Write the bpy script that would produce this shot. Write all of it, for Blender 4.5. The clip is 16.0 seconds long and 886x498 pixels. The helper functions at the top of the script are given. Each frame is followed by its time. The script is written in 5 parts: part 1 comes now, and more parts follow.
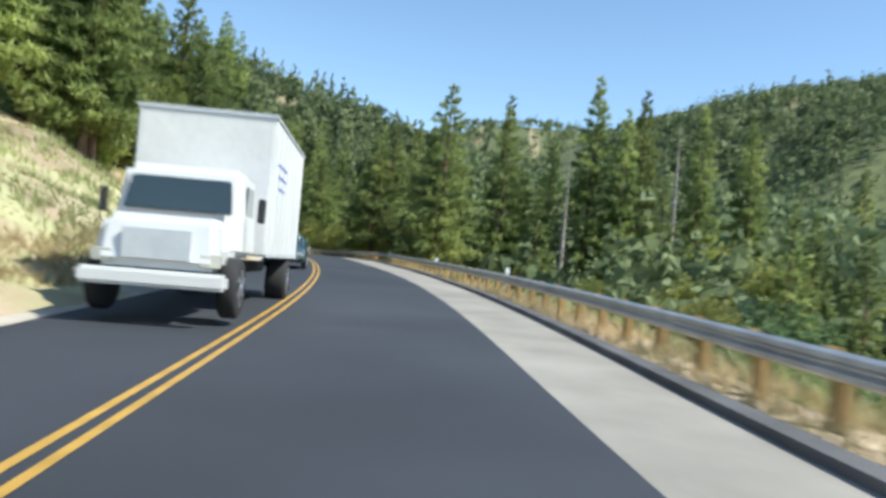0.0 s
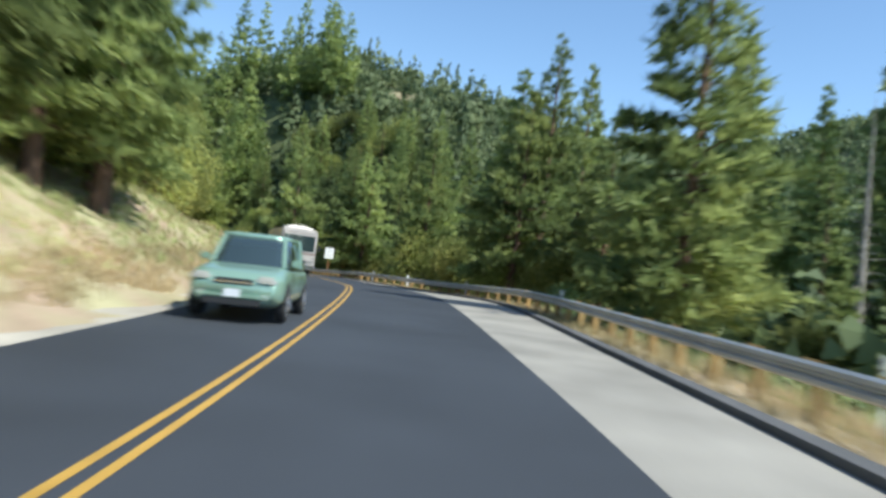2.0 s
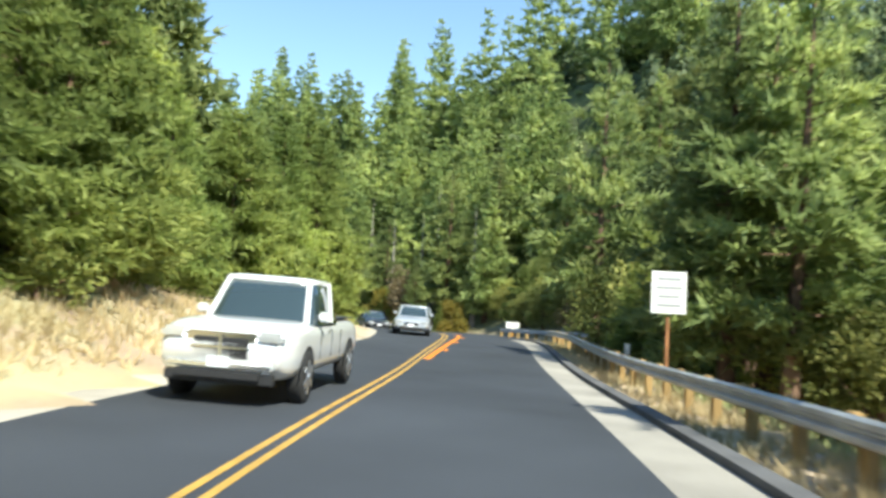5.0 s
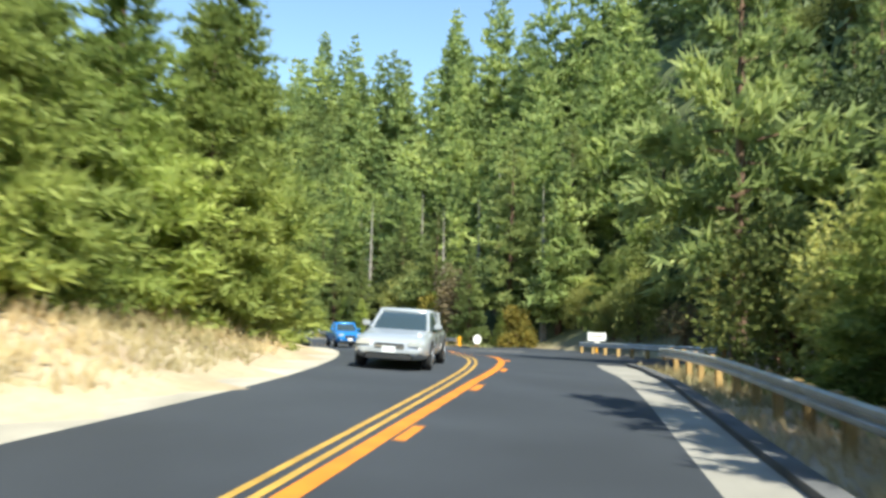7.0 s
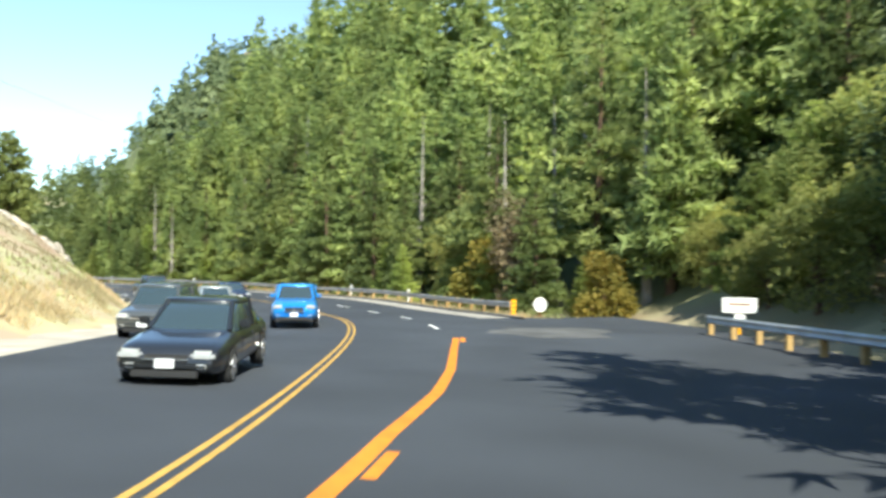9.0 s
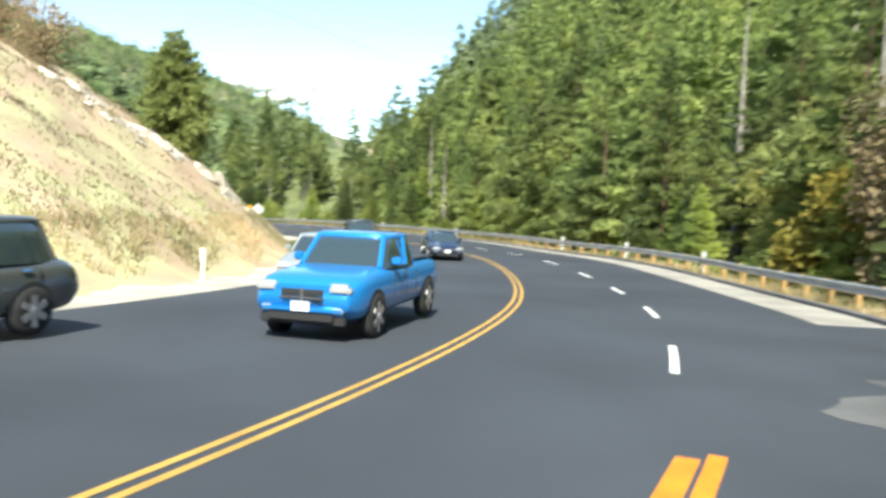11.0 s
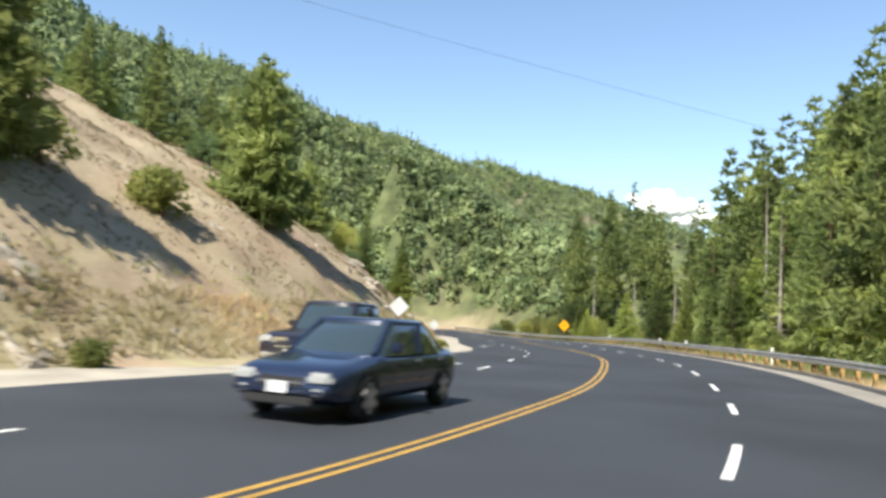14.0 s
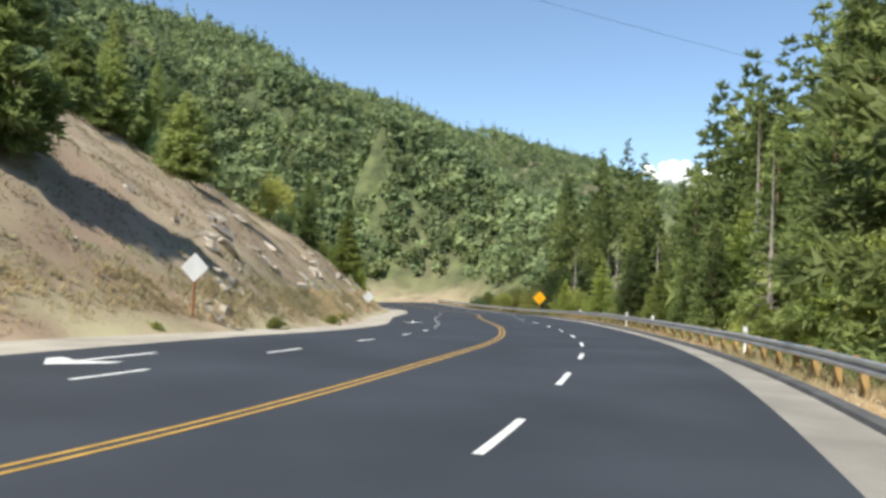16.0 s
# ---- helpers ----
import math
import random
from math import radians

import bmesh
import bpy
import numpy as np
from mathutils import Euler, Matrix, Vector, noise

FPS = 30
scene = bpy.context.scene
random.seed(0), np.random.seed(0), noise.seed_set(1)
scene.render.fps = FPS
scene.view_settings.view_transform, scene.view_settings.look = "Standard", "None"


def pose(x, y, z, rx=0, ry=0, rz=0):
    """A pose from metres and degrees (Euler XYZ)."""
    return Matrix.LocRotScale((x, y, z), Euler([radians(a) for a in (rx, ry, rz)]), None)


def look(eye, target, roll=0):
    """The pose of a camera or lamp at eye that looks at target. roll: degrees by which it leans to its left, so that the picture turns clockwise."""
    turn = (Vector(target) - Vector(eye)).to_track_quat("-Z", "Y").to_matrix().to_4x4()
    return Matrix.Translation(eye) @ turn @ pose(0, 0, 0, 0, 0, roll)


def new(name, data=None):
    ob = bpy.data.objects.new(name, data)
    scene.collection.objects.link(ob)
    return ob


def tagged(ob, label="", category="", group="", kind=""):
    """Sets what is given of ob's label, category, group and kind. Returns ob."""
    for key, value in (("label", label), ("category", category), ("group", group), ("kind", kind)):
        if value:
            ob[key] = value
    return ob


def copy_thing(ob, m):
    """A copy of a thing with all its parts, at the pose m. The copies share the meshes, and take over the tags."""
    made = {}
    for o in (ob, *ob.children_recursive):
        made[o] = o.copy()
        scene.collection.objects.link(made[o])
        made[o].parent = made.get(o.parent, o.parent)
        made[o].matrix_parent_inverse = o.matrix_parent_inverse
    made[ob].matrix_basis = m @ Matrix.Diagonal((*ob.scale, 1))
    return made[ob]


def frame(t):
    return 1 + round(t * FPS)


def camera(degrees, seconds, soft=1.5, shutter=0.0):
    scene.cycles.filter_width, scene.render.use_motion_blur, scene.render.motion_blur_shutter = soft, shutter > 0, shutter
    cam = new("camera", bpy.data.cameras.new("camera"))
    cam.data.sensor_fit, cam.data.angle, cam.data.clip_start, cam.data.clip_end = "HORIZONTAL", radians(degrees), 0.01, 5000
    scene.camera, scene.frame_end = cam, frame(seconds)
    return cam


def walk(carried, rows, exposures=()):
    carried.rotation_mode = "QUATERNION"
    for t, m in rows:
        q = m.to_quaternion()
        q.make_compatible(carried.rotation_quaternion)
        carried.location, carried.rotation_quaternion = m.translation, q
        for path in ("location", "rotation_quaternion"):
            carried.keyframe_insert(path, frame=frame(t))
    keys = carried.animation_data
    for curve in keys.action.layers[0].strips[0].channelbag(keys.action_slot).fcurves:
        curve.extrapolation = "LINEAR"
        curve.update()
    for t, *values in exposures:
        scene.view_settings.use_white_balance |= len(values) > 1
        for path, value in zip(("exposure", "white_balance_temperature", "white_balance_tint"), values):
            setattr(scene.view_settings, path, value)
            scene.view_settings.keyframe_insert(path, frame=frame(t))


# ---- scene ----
cam = camera(58.5, 16.0, 3.1, 0.5)
PATH = [
    (0, (9.024, -36.466, -2.270), (8.885, -34.473, -2.219), 5.94),
    (0.5, (8.017, -28.588, -2.124), (7.758, -26.606, -2.146), 6.04),
    (1, (6.983, -21.282, -1.903), (6.590, -19.322, -1.830), 5.01),
    (1.5, (5.270, -11.119, -1.625), (4.856, -9.166, -1.518), 4.91),
    (2, (1.588, 4.556, -1.218), (1.123, 6.500, -1.143), 6.54),
    (2.5, (-3.779, 22.819, -0.797), (-4.364, 24.732, -0.769), 6.89),
    (3, (-9.023, 39.774, -0.498), (-9.833, 41.600, -0.414), 3.19),
    (3.5, (-12.413, 48.131, -0.650), (-13.365, 49.884, -0.511), 4.39),
    (4, (-15.375, 54.061, -0.649), (-16.489, 55.721, -0.594), 4.45),
    (4.5, (-18.339, 59.329, -0.542), (-19.554, 60.916, -0.446), 4.42),
    (4.7, (-19.290, 60.961, -0.539), (-20.521, 62.532, -0.407), 3.96),
    (5.7, (-24.979, 69.213, -0.477), (-26.341, 70.673, -0.350), 1.36),
    (6.8, (-31.170, 78.240, -0.711), (-32.574, 79.658, -0.557), 1.92),
    (7, (-32.461, 80.030, -0.739), (-33.872, 81.438, -0.578), 1.36),
    (7.5, (-36.484, 85.350, -0.767), (-37.922, 86.740, -0.733), 1.59),
    (8, (-40.170, 90.601, -0.690), (-41.602, 91.996, -0.619), 0.84),
    (8.2, (-41.839, 93.000, -0.590), (-43.275, 94.391, -0.531), 0.50),
    (9.2, (-48.002, 101.377, -0.408), (-49.647, 102.514, -0.403), 0.86),
    (10.3, (-57.044, 108.883, -0.657), (-58.848, 109.746, -0.734), 2.47),
    (10.5, (-58.763, 110.123, -0.724), (-60.619, 110.864, -0.777), 2.48),
    (11, (-62.441, 113.150, -1.041), (-64.385, 113.606, -1.149), 1.93),
    (11.5, (-66.524, 116.389, -1.352), (-68.519, 116.486, -1.436), 1.70),
    (12, (-71.663, 119.455, -1.518), (-73.660, 119.348, -1.538), 1.87),
    (12.5, (-75.962, 122.125, -1.651), (-77.943, 121.871, -1.550), 2.04),
    (13, (-80.945, 124.514, -1.892), (-82.897, 124.107, -1.752), 1.64),
    (13.5, (-86.893, 126.620, -2.149), (-88.818, 126.096, -2.033), 2.25),
    (14, (-92.014, 127.765, -2.305), (-93.923, 127.190, -2.135), 2.78),
    (14.5, (-96.565, 129.176, -2.238), (-98.481, 128.615, -2.121), 3.29),
    (15, (-102.530, 130.405, -2.146), (-104.423, 129.772, -2.018), 3.05),
    (15.2, (-104.671, 130.846, -2.142), (-106.550, 130.166, -2.052), 2.62),
    (15.5, (-105.920, 131.164, -2.150), (-107.810, 130.511, -2.076), 3.41),
    (16, (-107.531, 131.051, -2.260), (-109.432, 130.437, -2.158), 2.68),
]
walk(cam, [(t, look(eye, target, roll)) for t, eye, target, roll in PATH], [(0, 0.65, 6150, 3), (2, 0.6, 5950, 2), (3, 0.45, 6150, 0), (4, 0.9, 6300, -1), (4.5, 1.15, 6350, -1), (7, 1.15, 6400, -1), (11, 1.35, 6550, 0), (12, 1.3, 6650, 4), (13, 0.95, 6700, 5), (14, 0.85, 6700, 6), (15, 0.85, 6600, 6), (16, 0.5, 6450, 6)])

# ---- world, sun and exposure ----
world = bpy.data.worlds.new("sky")
scene.world = world
world.use_nodes = True
wn = world.node_tree
sky = wn.nodes.new("ShaderNodeTexSky")
sky.sky_type, sky.sun_disc = "NISHITA", False
SUN_AZ, SUN_EL = -107.0, 50.0  # degrees to the left of +y, and above the horizon
sky.sun_elevation, sky.sun_rotation = radians(SUN_EL), radians(-SUN_AZ)
sky.air_density, sky.dust_density, sky.ozone_density, sky.altitude = 1.0, 0.08, 1.2, 900
wn.links.new(sky.outputs[0], wn.nodes["Background"].inputs[0])
wn.nodes["Background"].inputs[1].default_value = 0.135
sun = new("sun", bpy.data.lights.new("sun", "SUN"))
sun.data.energy, sun.data.angle, sun.data.color = 5.0, radians(0.6), (1.0, 0.93, 0.82)
sun.matrix_basis = look((0, 0, 60), (60 * math.sin(radians(SUN_AZ)), -60 * math.cos(radians(SUN_AZ)), 60 - 60 * math.tan(radians(SUN_EL))))

# ---- materials ----
def mat(name, color, rough=0.8, var=0.25, scale=3.0, fine=40.0, bump=0.15, metal=0.0, dark=None, spec=0.4, bump_scale=None, random_obj=0.0):
    """A surface with stains at a large scale and grain at a fine one."""
    m = bpy.data.materials.new(name)
    m.use_nodes = True
    nt = m.node_tree
    nt.nodes.clear()
    N, L = nt.nodes.new, nt.links.new
    out, b = N("ShaderNodeOutputMaterial"), N("ShaderNodeBsdfPrincipled")
    L(b.outputs[0], out.inputs[0])
    geo = N("ShaderNodeNewGeometry")
    n1, n2 = N("ShaderNodeTexNoise"), N("ShaderNodeTexNoise")
    n1.inputs["Scale"].default_value, n2.inputs["Scale"].default_value = scale, fine
    n1.inputs["Detail"].default_value, n2.inputs["Detail"].default_value = 5, 3
    L(geo.outputs["Position"], n1.inputs["Vector"])
    L(geo.outputs["Position"], n2.inputs["Vector"])
    ramp = N("ShaderNodeValToRGB")
    ramp.color_ramp.elements[0].position, ramp.color_ramp.elements[1].position = 0.32, 0.7
    d = dark or tuple(c * (1 - var) for c in color)
    ramp.color_ramp.elements[0].color = (*d, 1)
    ramp.color_ramp.elements[1].color = (*[min(1, c * (1 + var * 0.6)) for c in color], 1)
    L(n1.outputs[0], ramp.inputs[0])
    mix = N("ShaderNodeMix")
    mix.data_type, mix.blend_type = "RGBA", "MULTIPLY"
    mix.inputs[0].default_value = min(1.0, var * 1.6)
    g = N("ShaderNodeMapRange")
    g.inputs[3].default_value, g.inputs[4].default_value = 0.55, 1.4
    L(n2.outputs[0], g.inputs[0])
    L(ramp.outputs[0], mix.inputs[6])
    L(g.outputs[0], mix.inputs[7])
    last = mix.outputs[2]
    if random_obj:
        oi, hs = N("ShaderNodeObjectInfo"), N("ShaderNodeHueSaturation")
        mr = N("ShaderNodeMapRange")
        mr.inputs[3].default_value, mr.inputs[4].default_value = 1 - random_obj, 1 + random_obj
        L(oi.outputs["Random"], mr.inputs[0])
        L(mr.outputs[0], hs.inputs["Value"])
        L(last, hs.inputs["Color"])
        last = hs.outputs[0]
    L(last, b.inputs["Base Color"])
    b.inputs["Roughness"].default_value, b.inputs["Metallic"].default_value = rough, metal
    b.inputs["Specular IOR Level"].default_value = spec
    if bump:
        bp = N("ShaderNodeBump")
        bp.inputs["Strength"].default_value = bump
        bp.inputs["Distance"].default_value = 0.02
        L(n2.outputs[0], bp.inputs["Height"])
        L(bp.outputs[0], b.inputs["Normal"])
    return m


def leaf_mat(name, c1, c2, c3=None, trans=0.45, single=0.55):
    """Leaves or needles: colour varies from clump to clump and from plant to plant; some light comes through."""
    m = bpy.data.materials.new(name)
    m.use_nodes = True
    nt = m.node_tree
    nt.nodes.clear()
    N, L = nt.nodes.new, nt.links.new
    out, b, tr, mx = N("ShaderNodeOutputMaterial"), N("ShaderNodeBsdfPrincipled"), N("ShaderNodeBsdfTranslucent"), N("ShaderNodeMixShader")
    geo, oi = N("ShaderNodeNewGeometry"), N("ShaderNodeObjectInfo")
    ramp = N("ShaderNodeValToRGB")
    ramp.color_ramp.elements[0].color, ramp.color_ramp.elements[1].color = (*c1, 1), (*c2, 1)
    if c3:
        e = ramp.color_ramp.elements.new(0.93)
        e.color = (*c3, 1)
        ramp.color_ramp.elements[1].position = 0.85
    ns = N("ShaderNodeTexNoise")
    ns.inputs["Scale"].default_value = 0.5
    L(geo.outputs["Position"], ns.inputs["Vector"])
    add = N("ShaderNodeMath")
    add.operation = "MULTIPLY_ADD"
    add.inputs[1].default_value = single
    L(geo.outputs["Random Per Island"], add.inputs[0])
    sc = N("ShaderNodeMath")
    sc.operation = "MULTIPLY"
    sc.inputs[1].default_value = 0.5
    L(ns.outputs[0], sc.inputs[0])
    L(sc.outputs[0], add.inputs[2])
    L(add.outputs[0], ramp.inputs[0])
    hs, mr = N("ShaderNodeHueSaturation"), N("ShaderNodeMapRange")
    mr.inputs[3].default_value, mr.inputs[4].default_value = 0.7, 1.3
    L(oi.outputs["Random"], mr.inputs[0])
    n3, m3, m4, mh = N("ShaderNodeTexNoise"), N("ShaderNodeMapRange"), N("ShaderNodeMath"), N("ShaderNodeMapRange")
    n3.inputs["Scale"].default_value, n3.inputs["Detail"].default_value = 0.17, 1.0
    L(geo.outputs["Position"], n3.inputs["Vector"])
    m3.inputs[1].default_value, m3.inputs[2].default_value, m3.inputs[3].default_value, m3.inputs[4].default_value = 0.3, 0.7, 0.6, 1.45
    L(n3.outputs[0], m3.inputs[0])
    m4.operation = "MULTIPLY"
    L(m3.outputs[0], m4.inputs[0])
    L(mr.outputs[0], m4.inputs[1])
    L(m4.outputs[0], hs.inputs["Value"])
    mh.inputs[1].default_value, mh.inputs[2].default_value, mh.inputs[3].default_value, mh.inputs[4].default_value = 0.3, 0.7, 0.518, 0.482
    L(n3.outputs[0], mh.inputs[0])
    L(mh.outputs[0], hs.inputs["Hue"])
    L(ramp.outputs[0], hs.inputs["Color"])
    L(hs.outputs[0], b.inputs["Base Color"])
    L(hs.outputs[0], tr.inputs["Color"])
    b.inputs["Roughness"].default_value = 0.6
    b.inputs["Specular IOR Level"].default_value = 0.25
    mx.inputs[0].default_value = trans
    L(b.outputs[0], mx.inputs[1])
    L(tr.outputs[0], mx.inputs[2])
    L(mx.outputs[0], out.inputs[0])
    return m


def plain(name, color, rough=0.5, metal=0.0, coat=0.0, emit=0.0):
    m = bpy.data.materials.new(name)
    m.use_nodes = True
    b = m.node_tree.nodes["Principled BSDF"]
    b.inputs["Base Color"].default_value = (*color, 1)
    b.inputs["Roughness"].default_value, b.inputs["Metallic"].default_value = rough, metal
    b.inputs["Coat Weight"].default_value = coat
    return m


def ground_mat():
    """Dry grass and earth with greener patches, going over to forest floor and brush where the woods stand."""
    m = mat("dry grass and earth", (0.42, 0.335, 0.235), 0.95, 0.42, 0.26, 7, 0.6, dark=(0.26, 0.19, 0.13))
    nt = m.node_tree
    N, L = nt.nodes.new, nt.links.new
    b = next(n for n in nt.nodes if n.type == "BSDF_PRINCIPLED")
    src = b.inputs["Base Color"].links[0].from_socket
    geo = N("ShaderNodeNewGeometry")
    last = src
    for attr, colors, scale in (("green", ((0.25, 0.26, 0.13), (0.41, 0.39, 0.22)), 0.45), ("woods", ((0.06, 0.075, 0.032), (0.13, 0.15, 0.062)), 0.25)):
        at_ = N("ShaderNodeAttribute")
        at_.attribute_name = attr
        ns, rp, mx = N("ShaderNodeTexNoise"), N("ShaderNodeValToRGB"), N("ShaderNodeMix")
        ns.inputs["Scale"].default_value, ns.inputs["Detail"].default_value = scale, 6
        L(geo.outputs["Position"], ns.inputs["Vector"])
        rp.color_ramp.elements[0].color, rp.color_ramp.elements[1].color = (*colors[0], 1), (*colors[1], 1)
        rp.color_ramp.elements[0].position, rp.color_ramp.elements[1].position = 0.35, 0.65
        L(ns.outputs[0], rp.inputs[0])
        mx.data_type = "RGBA"
        if attr == "green":
            ml = N("ShaderNodeMath")
            ml.operation = "MULTIPLY"
            r2 = N("ShaderNodeMapRange")
            r2.inputs[1].default_value, r2.inputs[2].default_value, r2.inputs[4].default_value = 0.38, 0.6, 1.5
            L(ns.outputs[0], r2.inputs[0])
            L(at_.outputs["Fac"], ml.inputs[0])
            L(r2.outputs[0], ml.inputs[1])
            ml.use_clamp = True
            L(ml.outputs[0], mx.inputs[0])
        else:
            L(at_.outputs["Fac"], mx.inputs[0])
        L(last, mx.inputs[6])
        L(rp.outputs[0], mx.inputs[7])
        last = mx.outputs[2]
    red, rr, rx = N("ShaderNodeTexNoise"), N("ShaderNodeMapRange"), N("ShaderNodeMix")
    red.inputs["Scale"].default_value, red.inputs["Detail"].default_value = 0.16, 7
    L(geo.outputs["Position"], red.inputs["Vector"])
    rr.inputs[1].default_value, rr.inputs[2].default_value, rr.inputs[4].default_value = 0.47, 0.66, 0.75
    L(red.outputs[0], rr.inputs[0])
    rx.data_type = "RGBA"
    L(rr.outputs[0], rx.inputs[0])
    L(src, rx.inputs[6])
    rx.inputs[7].default_value = (0.39, 0.265, 0.19, 1)
    first = next(n for n in nt.nodes if n.type == "MIX" and n.inputs[6].is_linked and n.inputs[6].links[0].from_socket == src and n != rx)
    L(rx.outputs[2], first.inputs[6])
    L(last, b.inputs["Base Color"])
    return m


M_ASPHALT = mat("asphalt", (0.037, 0.042, 0.053), 0.82, 0.28, 0.22, 60, 0.25)
M_SHOULDER = mat("pale concrete shoulder", (0.285, 0.265, 0.235), 0.9, 0.25, 0.5, 25, 0.2)
M_GRAVEL = mat("pale gravel verge", (0.41, 0.37, 0.31), 0.95, 0.28, 0.6, 22, 0.4)
M_DIKE = mat("asphalt dike", (0.10, 0.10, 0.105), 0.9, 0.3, 1.0, 40, 0.3)
M_YELLOW = mat("yellow road paint", (0.46, 0.275, 0.055), 0.6, 0.25, 3, 50, 0.1)
M_ORANGE = mat("fresh orange road paint", (0.62, 0.205, 0.018), 0.55, 0.2, 3, 50, 0.1)
M_WHITE = mat("white road paint", (0.75, 0.75, 0.73), 0.6, 0.2, 3, 50, 0.1)
M_GROUND = ground_mat()
M_RAIL = mat("galvanised steel", (0.50, 0.51, 0.52), 0.45, 0.2, 1.5, 30, 0.05, metal=0.7)
M_POST = mat("weathered rail post", (0.36, 0.24, 0.10), 0.9, 0.3, 2, 30, 0.3, random_obj=0.2)
M_BARK = mat("pine bark", (0.17, 0.105, 0.07), 0.95, 0.45, 1.5, 12, 0.6)
M_GREYBARK = mat("grey dead wood", (0.30, 0.27, 0.24), 0.95, 0.4, 1.5, 12, 0.5)
M_ROCK = mat("pale granite", (0.45, 0.40, 0.335), 0.9, 0.5, 1.6, 7, 0.9, dark=(0.24, 0.205, 0.165), random_obj=0.22)
M_NEEDLE = leaf_mat("conifer needles", (0.145, 0.195, 0.068), (0.37, 0.425, 0.155), trans=0.55, single=0.45)
M_NEEDLE2 = leaf_mat("young pine needles", (0.19, 0.25, 0.065), (0.42, 0.47, 0.14), trans=0.55, single=0.45)
# Both far foliage colours lean blue, a slight haze put into them.
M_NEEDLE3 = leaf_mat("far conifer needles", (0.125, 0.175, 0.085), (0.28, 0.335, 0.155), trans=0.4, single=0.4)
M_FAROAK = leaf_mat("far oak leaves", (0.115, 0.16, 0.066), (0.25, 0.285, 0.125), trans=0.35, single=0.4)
# Oak leaves made dark: the trees' shade is put into the colour.
M_SHADEOAK = leaf_mat("shade-dark oak leaves", (0.028, 0.045, 0.016), (0.085, 0.115, 0.04), trans=0.25)
M_LEAF = leaf_mat("oak leaves", (0.145, 0.21, 0.06), (0.36, 0.43, 0.135), (0.42, 0.42, 0.14), trans=0.55)
M_LEAF2 = leaf_mat("pale willow leaves", (0.12, 0.19, 0.08), (0.26, 0.35, 0.16))
M_LEAF3 = leaf_mat("yellowing leaves", (0.12, 0.13, 0.03), (0.36, 0.27, 0.06))
M_BROWN = leaf_mat("browned leaves", (0.19, 0.15, 0.085), (0.34, 0.27, 0.15), trans=0.2)
M_DRY = leaf_mat("dry grass blades", (0.36, 0.295, 0.165), (0.53, 0.44, 0.265), trans=0.45, single=0.35)
M_GREENGRASS = leaf_mat("green weeds", (0.19, 0.23, 0.09), (0.40, 0.42, 0.19), trans=0.35)
M_SIGNWHITE = plain("white sign sheeting", (0.82, 0.82, 0.80), 0.45)
M_SIGNBACK = mat("bare aluminium", (0.62, 0.64, 0.66), 0.45, 0.1, 2, 20, 0.0, metal=0.3)
M_SIGNYEL = plain("amber sign sheeting", (0.90, 0.42, 0.01), 0.45)
M_SIGNWOOD = mat("rust brown post", (0.30, 0.14, 0.06), 0.9, 0.3, 3, 25, 0.2)
M_SIGNGREY = plain("faded grey lettering", (0.33, 0.34, 0.35), 0.5)
M_BLACK = plain("black paint", (0.02, 0.02, 0.02), 0.5)


# ---- mesh helpers ----
def mesh_ob(name, verts, faces, material, parent=None, label="", smooth=False):
    me = bpy.data.meshes.new(name)
    me.from_pydata([tuple(map(float, v)) for v in verts], [], faces)
    me.materials.append(material)
    if smooth:
        me.shade_smooth()
    me.update()
    ob = new(name, me)
    if parent is not None:
        ob.parent = parent
    if label:
        ob["label"] = label
    return ob


def part(name, bm, material, parent, label="", smooth=False):
    me = bpy.data.meshes.new(name)
    bmesh.ops.recalc_face_normals(bm, faces=bm.faces[:])
    bm.to_mesh(me)
    bm.free()
    me.materials.append(material)
    me.shade_smooth()
    me.set_sharp_from_angle(angle=radians(80 if smooth else 22 if name == "boulder" else 32))
    ob = new(name, me)
    if parent is not None:
        ob.parent = parent
    if label:
        ob["label"] = label
    return ob


def box(sx, sy, sz, at=(0, 0, 0), bevel=0.0, taper=(1.0, 1.0), bm=None, shift=(0, 0)):
    """A box with its base centred at `at`; the top is scaled by taper and moved by shift; edges bevelled."""
    own = bmesh.new()
    bmesh.ops.create_cube(own, size=1.0)
    for v in own.verts:
        top = v.co.z > 0
        v.co.x *= sx * (taper[0] if top else 1)
        v.co.y *= sy * (taper[1] if top else 1)
        v.co.z = (v.co.z + 0.5) * sz
        if top:
            v.co.x += shift[0]
            v.co.y += shift[1]
        v.co += Vector(at)
    if bevel:
        bmesh.ops.bevel(own, geom=own.edges[:] + own.verts[:], offset=bevel, segments=2, affect="EDGES", clamp_overlap=True)
    if bm is None:
        return own
    tmp = bpy.data.meshes.new("tmp")
    own.to_mesh(tmp)
    own.free()
    bm.from_mesh(tmp)
    bpy.data.meshes.remove(tmp)
    return bm


def tube(bm, a, b, r0, r1, n=7):
    """A tapered tube from a to b."""
    a, b = Vector(a), Vector(b)
    z = (b - a).normalized()
    x = z.orthogonal().normalized()
    y = z.cross(x)
    ra = [bm.verts.new(a + (x * math.cos(2 * math.pi * i / n) + y * math.sin(2 * math.pi * i / n)) * r0) for i in range(n)]
    rb = [bm.verts.new(b + (x * math.cos(2 * math.pi * i / n) + y * math.sin(2 * math.pi * i / n)) * r1) for i in range(n)]
    for i in range(n):
        bm.faces.new((ra[i], ra[(i + 1) % n], rb[(i + 1) % n], rb[i]))
    bm.faces.new(rb)
    bm.faces.new(ra[::-1])
    return bm


